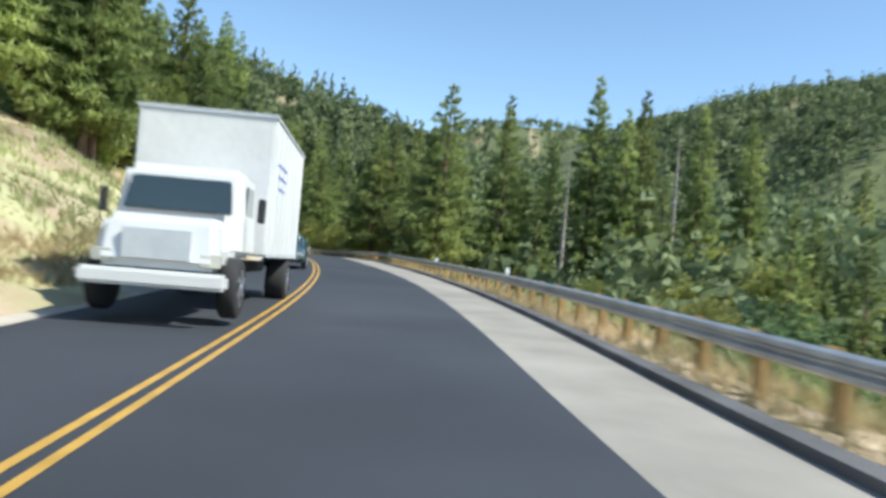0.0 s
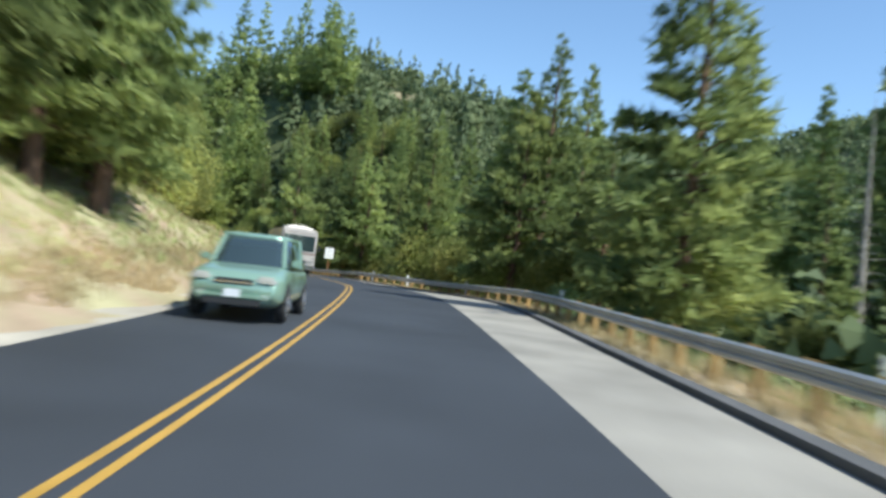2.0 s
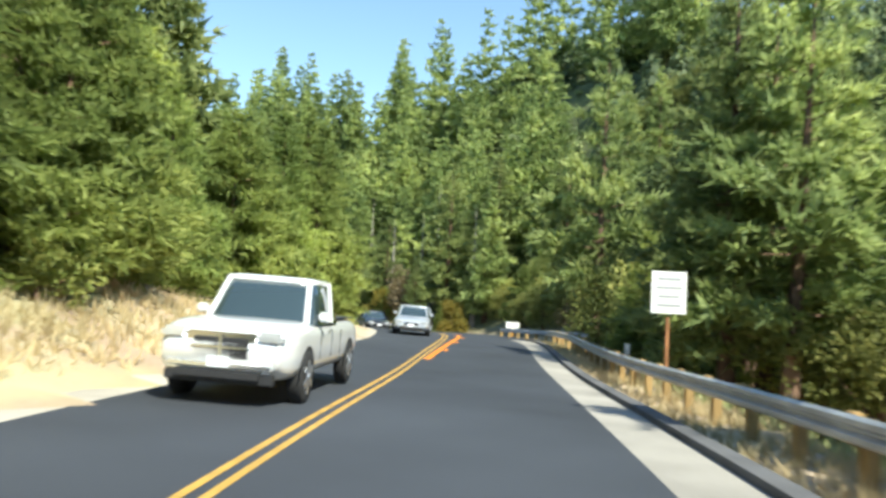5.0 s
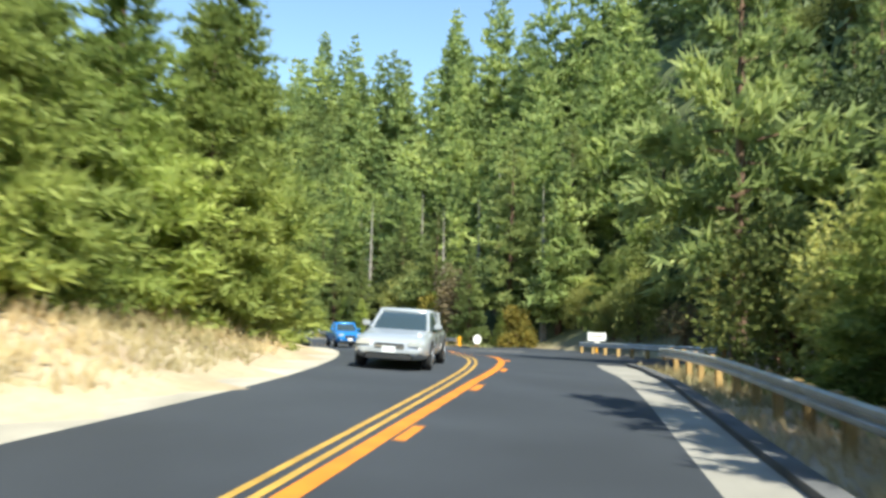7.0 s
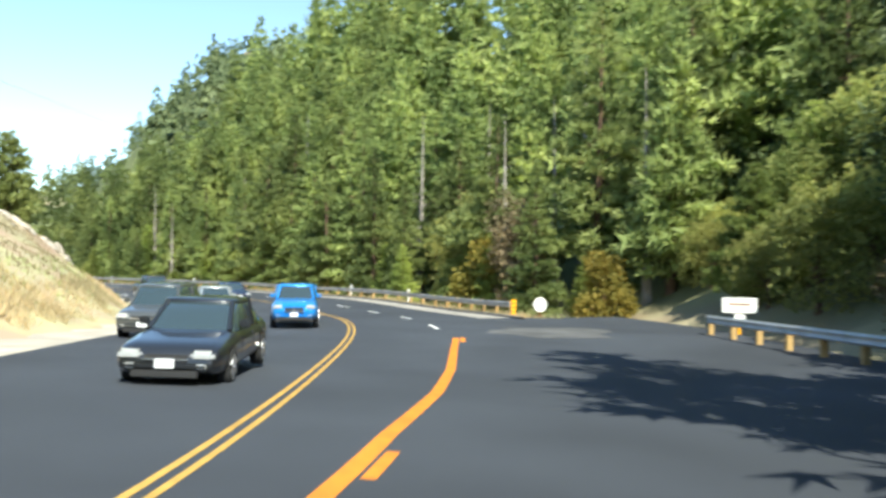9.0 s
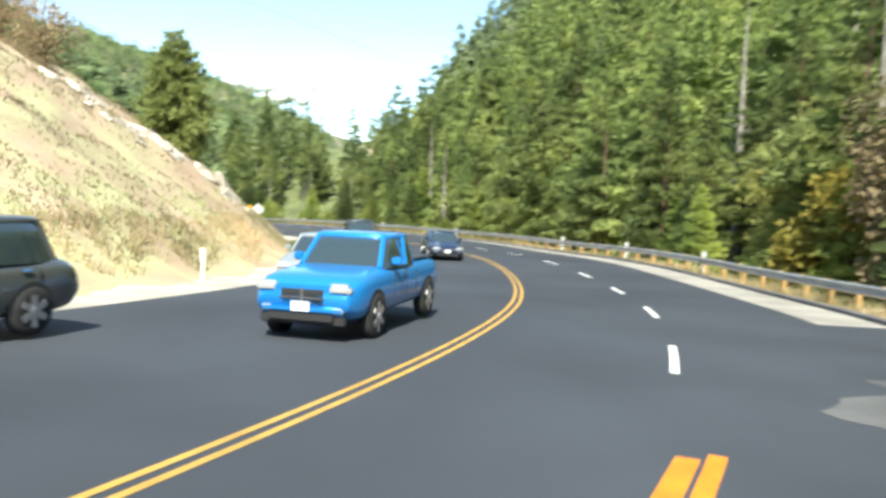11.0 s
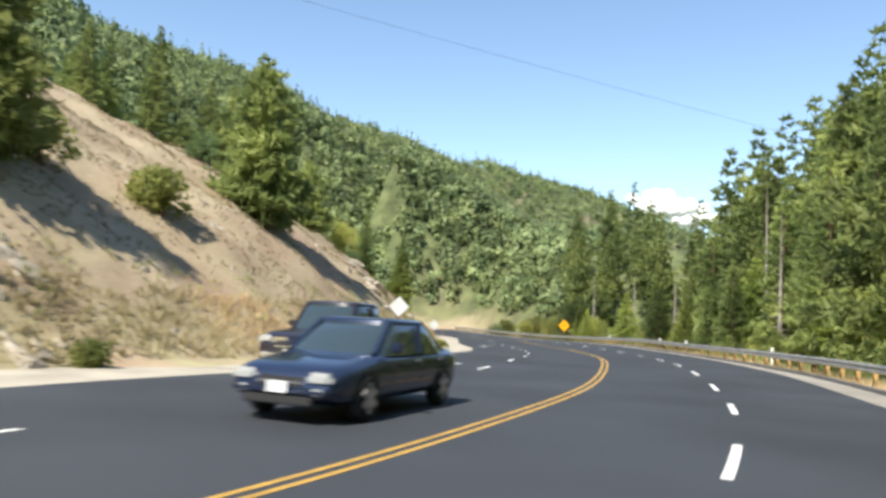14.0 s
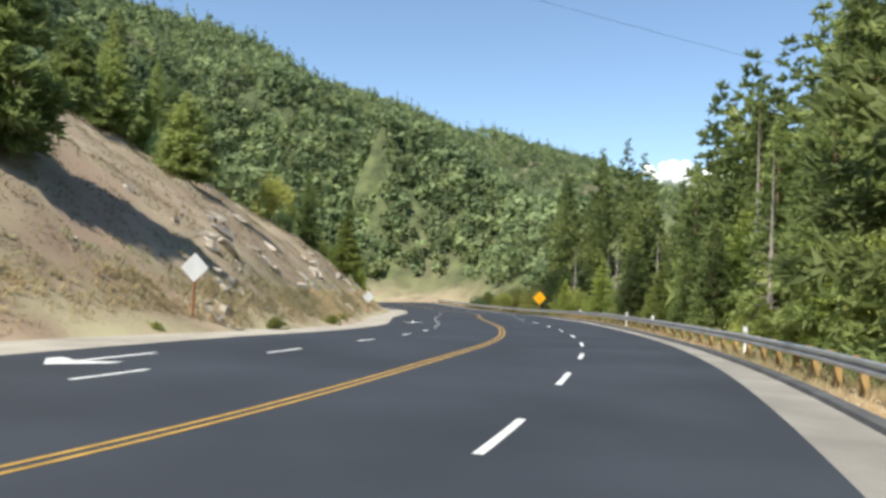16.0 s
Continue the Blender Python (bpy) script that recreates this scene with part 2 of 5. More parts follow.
def extrude_outline(pts, y0, y1, bevel=0.0):
    """A solid whose side view (x, z) is the outline pts, from y0 to y1."""
    bm = bmesh.new()
    lo = [bm.verts.new((x, y0, z)) for x, z in pts]
    hi = [bm.verts.new((x, y1, z)) for x, z in pts]
    n = len(pts)
    for i in range(n):
        bm.faces.new((lo[i], lo[(i + 1) % n], hi[(i + 1) % n], hi[i]))
    bm.faces.new(lo[::-1])
    bm.faces.new(hi)
    bmesh.ops.recalc_face_normals(bm, faces=bm.faces[:])
    if bevel:
        es = [e for e in bm.edges if abs(e.verts[0].co.y - e.verts[1].co.y) < 1e-6]
        bmesh.ops.bevel(bm, geom=es, offset=bevel, segments=3, affect="EDGES", clamp_overlap=True)
    return bm


# ---- plants ----
def tufts(pts, dirs, length, width, rng, per=3, needle=False, fan=0.55):
    """Blades at pts, fanned about dirs: arrays of vertices and triangles. needle: one slim triangle each, otherwise a leaf of two."""
    n = len(pts)
    P = np.repeat(pts, per, 0)
    D = np.repeat(dirs, per, 0) + rng.normal(0, fan, (n * per, 3))
    D /= np.linalg.norm(D, axis=1, keepdims=True) + 1e-9
    W = np.cross(D, rng.normal(0, 1, (n * per, 3)))
    W /= np.linalg.norm(W, axis=1, keepdims=True) + 1e-9
    ln = (np.broadcast_to(length, n).repeat(per) * rng.uniform(0.7, 1.3, n * per))[:, None]
    wd = (np.broadcast_to(width, n).repeat(per) * rng.uniform(0.7, 1.3, n * per))[:, None]
    if needle:
        V = np.stack([P - W * wd, P + W * wd, P + D * ln], 1).reshape(-1, 3)
        return V, np.arange(n * per * 3).reshape(-1, 3)
    a, b, c, d = P - D * ln * 0.15, P + D * ln * 0.4 + W * wd, P + D * ln, P + D * ln * 0.4 - W * wd
    V = np.stack([a, b, c, d], 1).reshape(-1, 3)
    i = np.arange(n * per) * 4
    F = np.concatenate([np.stack([i, i + 1, i + 2], 1), np.stack([i, i + 2, i + 3], 1)])
    return V, F


def array_ob(name, V, F, material, parent=None):
    me = bpy.data.meshes.new(name)
    F = np.asarray(F)
    me.vertices.add(len(V))
    me.vertices.foreach_set("co", np.asarray(V, np.float32).ravel())
    me.loops.add(F.size)
    me.loops.foreach_set("vertex_index", F.astype(np.int32).ravel())
    me.polygons.add(len(F))
    me.polygons.foreach_set("loop_start", np.arange(len(F), dtype=np.int32) * F.shape[1])
    me.materials.append(material)
    me.update(calc_edges=True)
    me.validate()
    ob = new(name, me)
    if parent is not None:
        ob.parent = parent
    return ob


def conifer(h, r, seed, start=0.12, needles=None, levels=26, per=6, dens=7, thin=1.0, bark=None, droop=0.25, point=0.9, gappy=0.0, size=1.0):
    """A conifer with a tapered trunk, whorls of limbs and needle sprays."""
    rng = np.random.default_rng(seed)
    root = new("conifer_tree")
    bm = bmesh.new()
    zs = np.linspace(0, h * 0.98, 7)
    lean = rng.normal(0, 0.012, 2)
    r0 = 0.016 * h + 0.05
    for i in range(6):
        f0, f1 = 1 - zs[i] / h, 1 - zs[i + 1] / h
        tube(bm, (lean[0] * zs[i], lean[1] * zs[i], zs[i]), (lean[0] * zs[i + 1], lean[1] * zs[i + 1], zs[i + 1]), r0 * f0 * (1.25 if i == 0 else 1), r0 * f1 * (1.25 if i == -1 else 1))
    pts, dirs, sz = [], [], []
    for z in np.linspace(start * h, h * 0.97, levels):
        u = (z - start * h) / (h * (1 - start))
        prof = (1 - u) ** point * (0.55 + 0.45 * min(1, u * 5 + 0.35)) + 0.03
        az0 = rng.uniform(0, 6.28)
        n = max(3, int(per * (0.6 + 0.5 * (1 - u))))
        for k in range(n):
            if rng.random() < gappy:
                continue
            az = az0 + k * 6.283 / n + rng.normal(0, 0.25)
            ln = r * prof * rng.uniform(0.65, 1.2)
            d = np.array([math.cos(az), math.sin(az), rng.uniform(-droop, 0.12) + 0.5 * u])
            base = np.array([lean[0] * z, lean[1] * z, z + rng.normal(0, 0.16)])
            if k % 2 == 0 and ln > 0.8:
                tip = base + d * ln * 0.75
                tube(bm, base, tip, max(0.02, 0.02 * ln), 0.008, 4)
            m = max(3, int(dens * (0.4 + ln / max(r, 0.1))))
            t = np.sqrt(rng.uniform(0.03, 1.0, m))
            q = base + d * ln * t[:, None] + rng.normal(0, 0.09 * ln + 0.05, (m, 3)) * [1, 1, 0.4]
            pts.append(q)
            dirs.append(np.repeat((d + [0, 0, 0.15])[None], m, 0))
            sz.append(np.full(m, (0.26 + 0.10 * ln) * size))
    pts, dirs, sz = np.concatenate(pts), np.concatenate(dirs), np.concatenate(sz)
    V, F = tufts(pts, dirs, sz * 1.2, sz * 0.24 * thin, rng, 4, True, 0.7)
    part("trunk", bm, bark or M_BARK, root, smooth=True)
    if needles is not None:
        array_ob("crown", V, F, needles, root)
    return root


def broadleaf(h, r, seed, leaves, n=1500, leaf=0.28, start=0.25, lobes=9):
    """A broad tree or large shrub: forked trunk, limbs and a lobed crown of leaves with gaps."""
    rng = np.random.default_rng(seed)
    root = new("broadleaf_tree")
    bm = bmesh.new()
    tube(bm, (0, 0, 0), (0.1, 0, h * 0.35), 0.03 * h + 0.03, 0.02 * h + 0.02)
    pts, dirs = [], []
    for i in range(lobes):
        az, zz = rng.uniform(0, 6.28), h * rng.uniform(start + 0.1, 0.86)
        rr = r * rng.uniform(0.25, 0.62) * (1 - 0.5 * max(0, zz / h - 0.5))
        c = np.array([math.cos(az) * rr, math.sin(az) * rr, zz])
        if i == 0:
            c = np.array([0, 0, h * 0.8])
        tube(bm, (0.1, 0, h * 0.33), c, 0.014 * h + 0.01, 0.012, 5)
        m = n // lobes
        v = rng.normal(0, 1, (m, 3))
        v /= np.linalg.norm(v, axis=1, keepdims=True)
        lr = r * rng.uniform(0.38, 0.6)
        rad = lr * rng.uniform(0.35, 1.08, m) ** 0.6
        pts.append(c + v * rad[:, None] * [1, 1, min(1.2, 0.55 * h / r / 1.2 + 0.3)])
        dirs.append(v * [1, 1, 0.5] + [0, 0, 0.1])
    pts, dirs = np.concatenate(pts), np.concatenate(dirs)
    keep = pts[:, 2] > start * h * 0.4
    V, F = tufts(pts[keep], dirs[keep], leaf * 1.5, leaf * 0.55, rng, 3, True, 0.8)
    part("trunk", bm, M_BARK, root, smooth=True)
    array_ob("crown", V, F, leaves, root)
    return root

ROAD = [
    (10.13, -61.13, -3.74),
    (8.72, -49.21, -3.81),
    (7.61, -40.28, -3.83),
    (6.26, -31.38, -3.69),
    (5.03, -22.46, -3.44),
    (3.57, -13.58, -3.21),
    (1.80, -4.76, -2.98),
    (-0.25, 4.00, -2.78),
    (-2.57, 12.70, -2.60),
    (-5.12, 21.33, -2.44),
    (-7.73, 29.94, -2.24),
    (-10.59, 38.49, -2.07),
    (-13.97, 46.83, -2.17),
    (-18.06, 54.85, -2.17),
    (-22.85, 62.43, -2.09),
    (-28.13, 69.72, -2.04),
    (-33.35, 77.05, -2.21),
    (-38.71, 84.27, -2.23),
    (-43.89, 91.63, -2.16),
    (-49.38, 98.75, -2.17),
    (-56.42, 104.29, -2.46),
    (-63.90, 109.30, -2.94),
    (-71.35, 114.35, -3.20),
    (-79.21, 118.72, -3.40),
    (-88.40, 122.00, -3.76),
    (-97.40, 124.40, -3.89),
    (-103.40, 125.20, -3.79),
    (-114.40, 125.50, -4.03),
    (-125.60, 124.90, -4.02),
    (-138.40, 123.50, -4.21),
    (-151.20, 120.70, -4.41),
    (-163.80, 117.10, -4.60),
    (-176.50, 112.40, -4.69),
    (-189.50, 109.10, -4.84),
    (-201.10, 104.40, -4.99),
    (-212.20, 98.10, -5.16),
    (-223.40, 91.50, -5.27),
    (-234.80, 85.40, -5.36),
    (-246.00, 79.50, -5.42),
    (-257.10, 73.90, -5.46),
    (-268.10, 68.30, -5.51),
]
# how much the road rises to its right, along its length
BANK = [(0, 0.042), (60, 0.011), (110, 0.006), (140, -0.029), (160, -0.040), (180, -0.041), (205, -0.006), (235, -0.005), (265, 0.004), (300, 0.044), (340, 0.002), (400, 0.038)]
S_WIDE, S_JUNC0, S_JUNC1 = 185.0, 179.0, 211.0
S_OR0, S_OR1, S_DASH = 155.0, 181.0, 204.1
ARROWS = [220.0, 253.0, 300.0]
X0, X1, Y0, Y1 = -200.0, 30.0, -50.0, 165.0
# height and steepness of the left cut bank, and depth of the drop on the right, along the road
CUT = [(0, 14), (75, 13), (105, 8.5), (130, 6.5), (145, 4.5), (158, 1.4), (186, 1.2), (203, 14), (230, 26), (300, 26), (340, 14), (390, 8)]
CUTSLOPE = [(0, 0.66), (105, 0.62), (145, 0.62), (158, 0.5), (188, 0.5), (203, 0.75), (232, 0.92), (300, 0.98)]
DROP = [(0, 9), (90, 7), (120, 4), (160, 3), (185, 0.6), (208, 0.6), (225, 3), (300, 4)]
# hills round the valley: place, height, reach along and across, turn
HILLS = [(-92, 214, 58, 118, 66, 160), (-228, 178, 58, 62, 36, 170), (-150, 170, 36, 55, 38, 170), (-250, 232, 50, 140, 50, 170), (70, 150, 22, 90, 60, 30)]
# long ridges: crest points with their heights, and the reach of their flanks
RIDGES = [([(-509, 593, 130), (-354, 717, 137), (-201, 805, 139), (-102, 853, 147), (-42, 879, 177), (36, 879, 180), (99, 875, 174), (158, 847, 163), (239, 797, 147)], 300), ([(61, 618, 79), (99, 573, 106), (131, 526, 115), (158, 498, 124), (183, 469, 127), (224, 429, 130), (287, 368, 127), (395, 205, 110)], 190), ([(-258, -85, 85), (-315, -87, 97), (-372, -83, 104), (-435, -78, 106), (-496, -69, 110), (-559, -51, 112), (-621, -24, 111), (-681, 14, 109), (-738, 60, 102), (-792, 110, 86), (-821, 166, 63), (-821, 256, 64)], 150)]
RAIL = [(0, 6.6), (60, 7.0), (103, 7.9), (121, 7.1), (134, 6.15), (150, 5.95), (165, 6.0), (172, 6.25), (177, 7.0), (180, 8.2), (200, 9.6), (211, 10.1), (232, 10.1), (250, 9.6), (275, 9.0), (330, 9.2), (420, 9.2)]
# how far the orange line lies to the right of the yellow one
ORANGE = [(153, 0.3), (160, 0.38), (166, 0.5), (172, 0.8), (177, 1.15), (182, 1.75), (186, 2.4), (190, 2.85), (196, 3.3), (201.2, 3.8)]
# ---- the road's line: centre of the double yellow line, with its height ----
def smooth_line(nodes, step=1.0):
    p = np.array(nodes, float)
    d = np.linalg.norm(np.diff(p, axis=0), axis=1)
    p = np.vstack([2 * p[0] - p[1], p, 2 * p[-1] - p[-2]])
    d = np.linalg.norm(np.diff(p, axis=0), axis=1)
    t = np.zeros_like(p)
    a = np.diff(p, axis=0) / d[:, None]
    t[1:-1] = (a[:-1] * d[1:, None] + a[1:] * d[:-1, None]) / (d[1:] + d[:-1])[:, None]
    out = []
    for i in range(1, len(p) - 2):
        n = max(2, int(d[i] / 0.5))
        u = (np.arange(n) / n)[:, None]
        m0, m1 = t[i] * d[i], t[i + 1] * d[i]
        out.append((2 * u**3 - 3 * u**2 + 1) * p[i] + (u**3 - 2 * u**2 + u) * m0 + (-2 * u**3 + 3 * u**2) * p[i + 1] + (u**3 - u**2) * m1)
    out.append(p[-2:-1])
    q = np.concatenate(out)
    s = np.r_[0, np.cumsum(np.linalg.norm(np.diff(q[:, :2], axis=0), axis=1))]
    ss = np.arange(0, s[-1], step)
    r = np.stack([np.interp(ss, s, q[:, k]) for k in range(3)], 1)
    for _ in range(36):
        r[1:-1] = 0.25 * r[:-2] + 0.5 * r[1:-1] + 0.25 * r[2:]
    s = np.r_[0, np.cumsum(np.linalg.norm(np.diff(r[:, :2], axis=0), axis=1))]
    return r, s


LINE, LS = smooth_line(ROAD)
TAN = np.gradient(LINE[:, :2], axis=0)
TAN /= np.linalg.norm(TAN, axis=1, keepdims=True)
RIGHT = np.stack([TAN[:, 1], -TAN[:, 0]], 1)
S_END = LS[-1]


def bank(s):
    """How much the road rises to its right at s."""
    return np.interp(np.asarray(s, float), [a for a, b in BANK], [b for a, b in BANK])


def at(s, lat, up=0.0):
    """The place s metres along the line, lat metres to its right, up above the road's banked surface."""
    s = np.asarray(s, float)
    x, y, z = (np.interp(s, LS, LINE[:, k]) for k in range(3))
    nx, ny = np.interp(s, LS, RIGHT[:, 0]), np.interp(s, LS, RIGHT[:, 1])
    return np.stack(np.broadcast_arrays(x + nx * lat, y + ny * lat, z + bank(s) * np.clip(lat, -10, 8) + up), -1)


def heading(s):
    """Degrees by which a thing built facing +y turns to look along the road."""
    tx, ty = np.interp(s, LS, TAN[:, 0]), np.interp(s, LS, TAN[:, 1])
    return math.degrees(math.atan2(-tx, ty))


def ramp(s, s0, s1, a, b):
    u = np.clip((np.asarray(s, float) - s0) / (s1 - s0), 0, 1)
    return a + (b - a) * u * u * (3 - 2 * u)


def left_edge(s):
    return ramp(s, S_WIDE - 25, S_WIDE + 15, -2.9, -7.7)


def left_shoulder(s):
    return left_edge(s) - ramp(s, S_WIDE - 25, S_WIDE + 15, 1.0, 2.7)


def right_edge(s):
    return ramp(s, S_WIDE - 13, S_WIDE + 3, 3.95, 7.2)


def rail_lat(s):
    return np.interp(s, [a for a, b in RAIL], [b for a, b in RAIL])


def right_shoulder(s):
    return np.maximum(rail_lat(s) - 1.15, right_edge(s) + 0.3)


def strip(name, ss, la, lb, up, material, thick=0.0, n=1, label=""):
    """A band of the road between two lateral lines, given as functions or numbers of s."""
    fa = la if callable(la) else (lambda s: la + 0 * s)
    fb = lb if callable(lb) else (lambda s: lb + 0 * s)
    A, B = fa(ss), fb(ss)
    rows = [at(ss, A + (B - A) * k / n, up) for k in range(n + 1)]
    if thick:
        rows = [at(ss, A, up - thick)] + rows + [at(ss, B, up - thick)]
    m, k = len(ss), len(rows)
    V = np.stack(rows, 1).reshape(-1, 3)
    F = [(i * k + j, i * k + j + 1, (i + 1) * k + j + 1, (i + 1) * k + j) for i in range(m - 1) for j in range(k - 1)]
    ob = mesh_ob(name, V, F, material, label=label)
    return ob


ALL = np.arange(0, S_END - 0.5, 1.0)
road = tagged(strip("road", ALL, left_edge, right_edge, 0.0, M_ASPHALT, 0.12, 6), "dark new asphalt mountain road bending left", "road", kind="structure")
tagged(strip("shoulder_left", ALL, left_shoulder, lambda s: left_edge(s) + 0.02, -0.006, M_GRAVEL, 0.12, 2), "pale gravel shoulder beside the asphalt", "shoulder", kind="structure")
gap0, gap1 = S_JUNC0, S_JUNC1
for name, a, b in (("shoulder_right_1", 0, gap0), ("shoulder_right_2", gap1, S_END - 1)):
    ss = np.arange(a, b, 1.0)
    tagged(strip(name, ss, lambda s: right_edge(s) - 0.02, right_shoulder, -0.006, M_SHOULDER, 0.12, 2), "pale concrete shoulder along the guardrail", "shoulder", kind="structure")
    tagged(strip("dike", ss, lambda s: right_shoulder(s) - 0.02, lambda s: right_shoulder(s) + 0.28, 0.10, M_DIKE, 0.2, 2), "low dark asphalt kerb beside the shoulder", "kerb", kind="structure")
# the side road's mouth
ss = np.arange(gap0 - 2, gap1 + 2, 1.0)
tagged(strip("side_road", ss, lambda s: right_edge(s) - 0.05, lambda s: np.minimum(right_edge(s) + 14.0, 15.0), -0.004, M_ASPHALT, 0.12, 6), "dark asphalt mouth of a side road", "road", kind="structure")


def paint(name, ss, lat, width, material, label, up=0.005):
    f = lat if callable(lat) else (lambda s: lat + 0 * s)
    return tagged(strip(name, ss, lambda s: f(s) - width / 2, lambda s: f(s) + width / 2, up, material), label, "road marking", kind="structure")


for off in (-0.1, 0.1):
    paint("centre_line", np.arange(0, S_END - 1, 0.8), off, 0.088, M_YELLOW, "double yellow centre line painted on asphalt")
# the orange line that leaves the yellow one and the one on the far side of the pocket
fo = lambda s: np.interp(s, [a for a, b in ORANGE], [b for a, b in ORANGE])
paint("orange_line", np.arange(153, 200.4, 0.5), fo, 0.22, M_ORANGE, "fresh orange line swerving from the centre line")
for s0 in (158, 164, 169.2, 174.6, 179.8):
    paint("orange_tick", np.arange(s0, s0 + 1.3, 0.4), lambda s: fo(s) + 0.23, 0.15, M_ORANGE, "short orange dash beside the swerving line", 0.006)
paint("orange_end", np.arange(198.4, 200.3, 0.45), lambda s: fo(s) + 0.24, 0.17, M_ORANGE, "end of the orange line pair")
k = 0
while S_DASH + k * 7.2 < S_END - 10:
    s0 = S_DASH + k * 7.2
    paint("lane_dash", np.arange(s0, s0 + 2.7, 0.53), 3.45, 0.13, M_WHITE, "white lane dash painted on asphalt")
    if k >= 2:
        paint("lane_dash", np.arange(s0 + 2.5, s0 + 4.64, 0.53), -4.0, 0.13, M_WHITE, "white lane dash painted on asphalt")
    k += 1


tagged(strip("dust_patch", np.arange(200.5, 205.2, 0.3), lambda s: 5.4 + 0.35 * np.sin(s * 2.1) + 0.2 * np.sin(s * 5.3) + np.abs(s - 203) * 0.4, lambda s: 10.6 + 0.5 * np.sin(s * 1.7) - np.abs(s - 203) * 0.7, 0.004, mat("paler asphalt", (0.088, 0.088, 0.09), 0.95, 0.35, 0.8, 30, 0.2), n=4), "pale patch on the asphalt", "road patch", kind="structure")


def lane_arrow(s, lat):
    """A painted turn-back arrow: shaft and head."""
    pts = [(-0.09, 2.0), (0.09, 2.0), (0.09, -0.6), (0.75, -0.2), (0.75, -0.65), (0.0, -1.6), (-0.75, -0.65), (-0.75, -0.2), (-0.09, -0.6)]
    V = [at(s + y, lat + x, 0.006) for x, y in pts]
    ob = mesh_ob("lane_arrow", V, [tuple(range(9))], M_WHITE)
    return tagged(ob, "white arrow painted on the oncoming lane", "road marking", kind="structure")


for s in ARROWS:
    lane_arrow(s, -5.9)


# ---- terrain ----
def nz(x, y, f, seed=0.0):
    """Smooth noise on arrays, about -1 to 1."""
    return (np.sin(x * f + 1.3 + seed) * np.cos(y * f * 1.17 - 0.7 + seed * 2) + 0.5 * np.sin(x * f * 2.3 + y * f * 1.9 + seed * 3) + 0.35 * np.cos(x * f * 4.1 - y * f * 3.7 + seed)) / 1.6


def nearest(X, Y):
    """Distance along the line, signed distance to its right, and its height, for places in plan."""
    sh = X.shape
    x, y = X.ravel(), Y.ravel()
    best = np.full(x.shape, 1e18)
    idx = np.zeros(x.shape, int)
    for i in range(0, len(LINE), 3):
        d = (x - LINE[i, 0]) ** 2 + (y - LINE[i, 1]) ** 2
        m = d < best
        best[m], idx[m] = d[m], i
    lat = (x - LINE[idx, 0]) * RIGHT[idx, 0] + (y - LINE[idx, 1]) * RIGHT[idx, 1]
    along = (x - LINE[idx, 0]) * TAN[idx, 0] + (y - LINE[idx, 1]) * TAN[idx, 1]
    lat2 = np.where(np.abs(along) < 3, lat, np.sign(lat) * np.sqrt(best))
    return (LS[idx] + np.clip(along, -2, 2)).reshape(sh), lat2.reshape(sh), LINE[idx, 2].reshape(sh)


def cut_height(s):
    """How high the left cut bank rises at s."""
    return np.interp(s, [a for a, b in CUT], [b for a, b in CUT])


def cut_slope(s):
    return np.interp(s, [a for a, b in CUTSLOPE], [b for a, b in CUTSLOPE])


def ridge(x, y, crest, reach):
    """Height of a ridge that falls off on both sides of its crest line."""
    best, top = np.full(np.shape(x), 1e18), np.zeros(np.shape(x))
    for (xa, ya, za), (xb, yb, zb) in zip(crest, crest[1:]):
        dx, dy = xb - xa, yb - ya
        u = np.clip(((x - xa) * dx + (y - ya) * dy) / (dx * dx + dy * dy), 0, 1)
        d = (x - xa - u * dx) ** 2 + (y - ya - u * dy) ** 2
        m = d < best
        best, top = np.where(m, d, best), np.where(m, za + (zb - za) * u, top)
    spur = 1 + 0.16 * np.sin(x * 0.021 + y * 0.013) + 0.1 * np.sin(x * 0.05 - y * 0.043)
    return top * np.exp(-(np.sqrt(best) / (reach * spur)) ** 1.7)


def hills(x, y):
    z = 0 * x
    for cx, cy, h, rx, ry, turn in HILLS:
        c, sn = math.cos(radians(turn)), math.sin(radians(turn))
        u, v = ((x - cx) * c + (y - cy) * sn) / rx, (-(x - cx) * sn + (y - cy) * c) / ry
        z = np.maximum(z, h * np.exp(-(u * u + v * v) ** 0.8))
    for crest, reach in RIDGES:
        z = np.maximum(z, ridge(x, y, crest, reach))
    return z


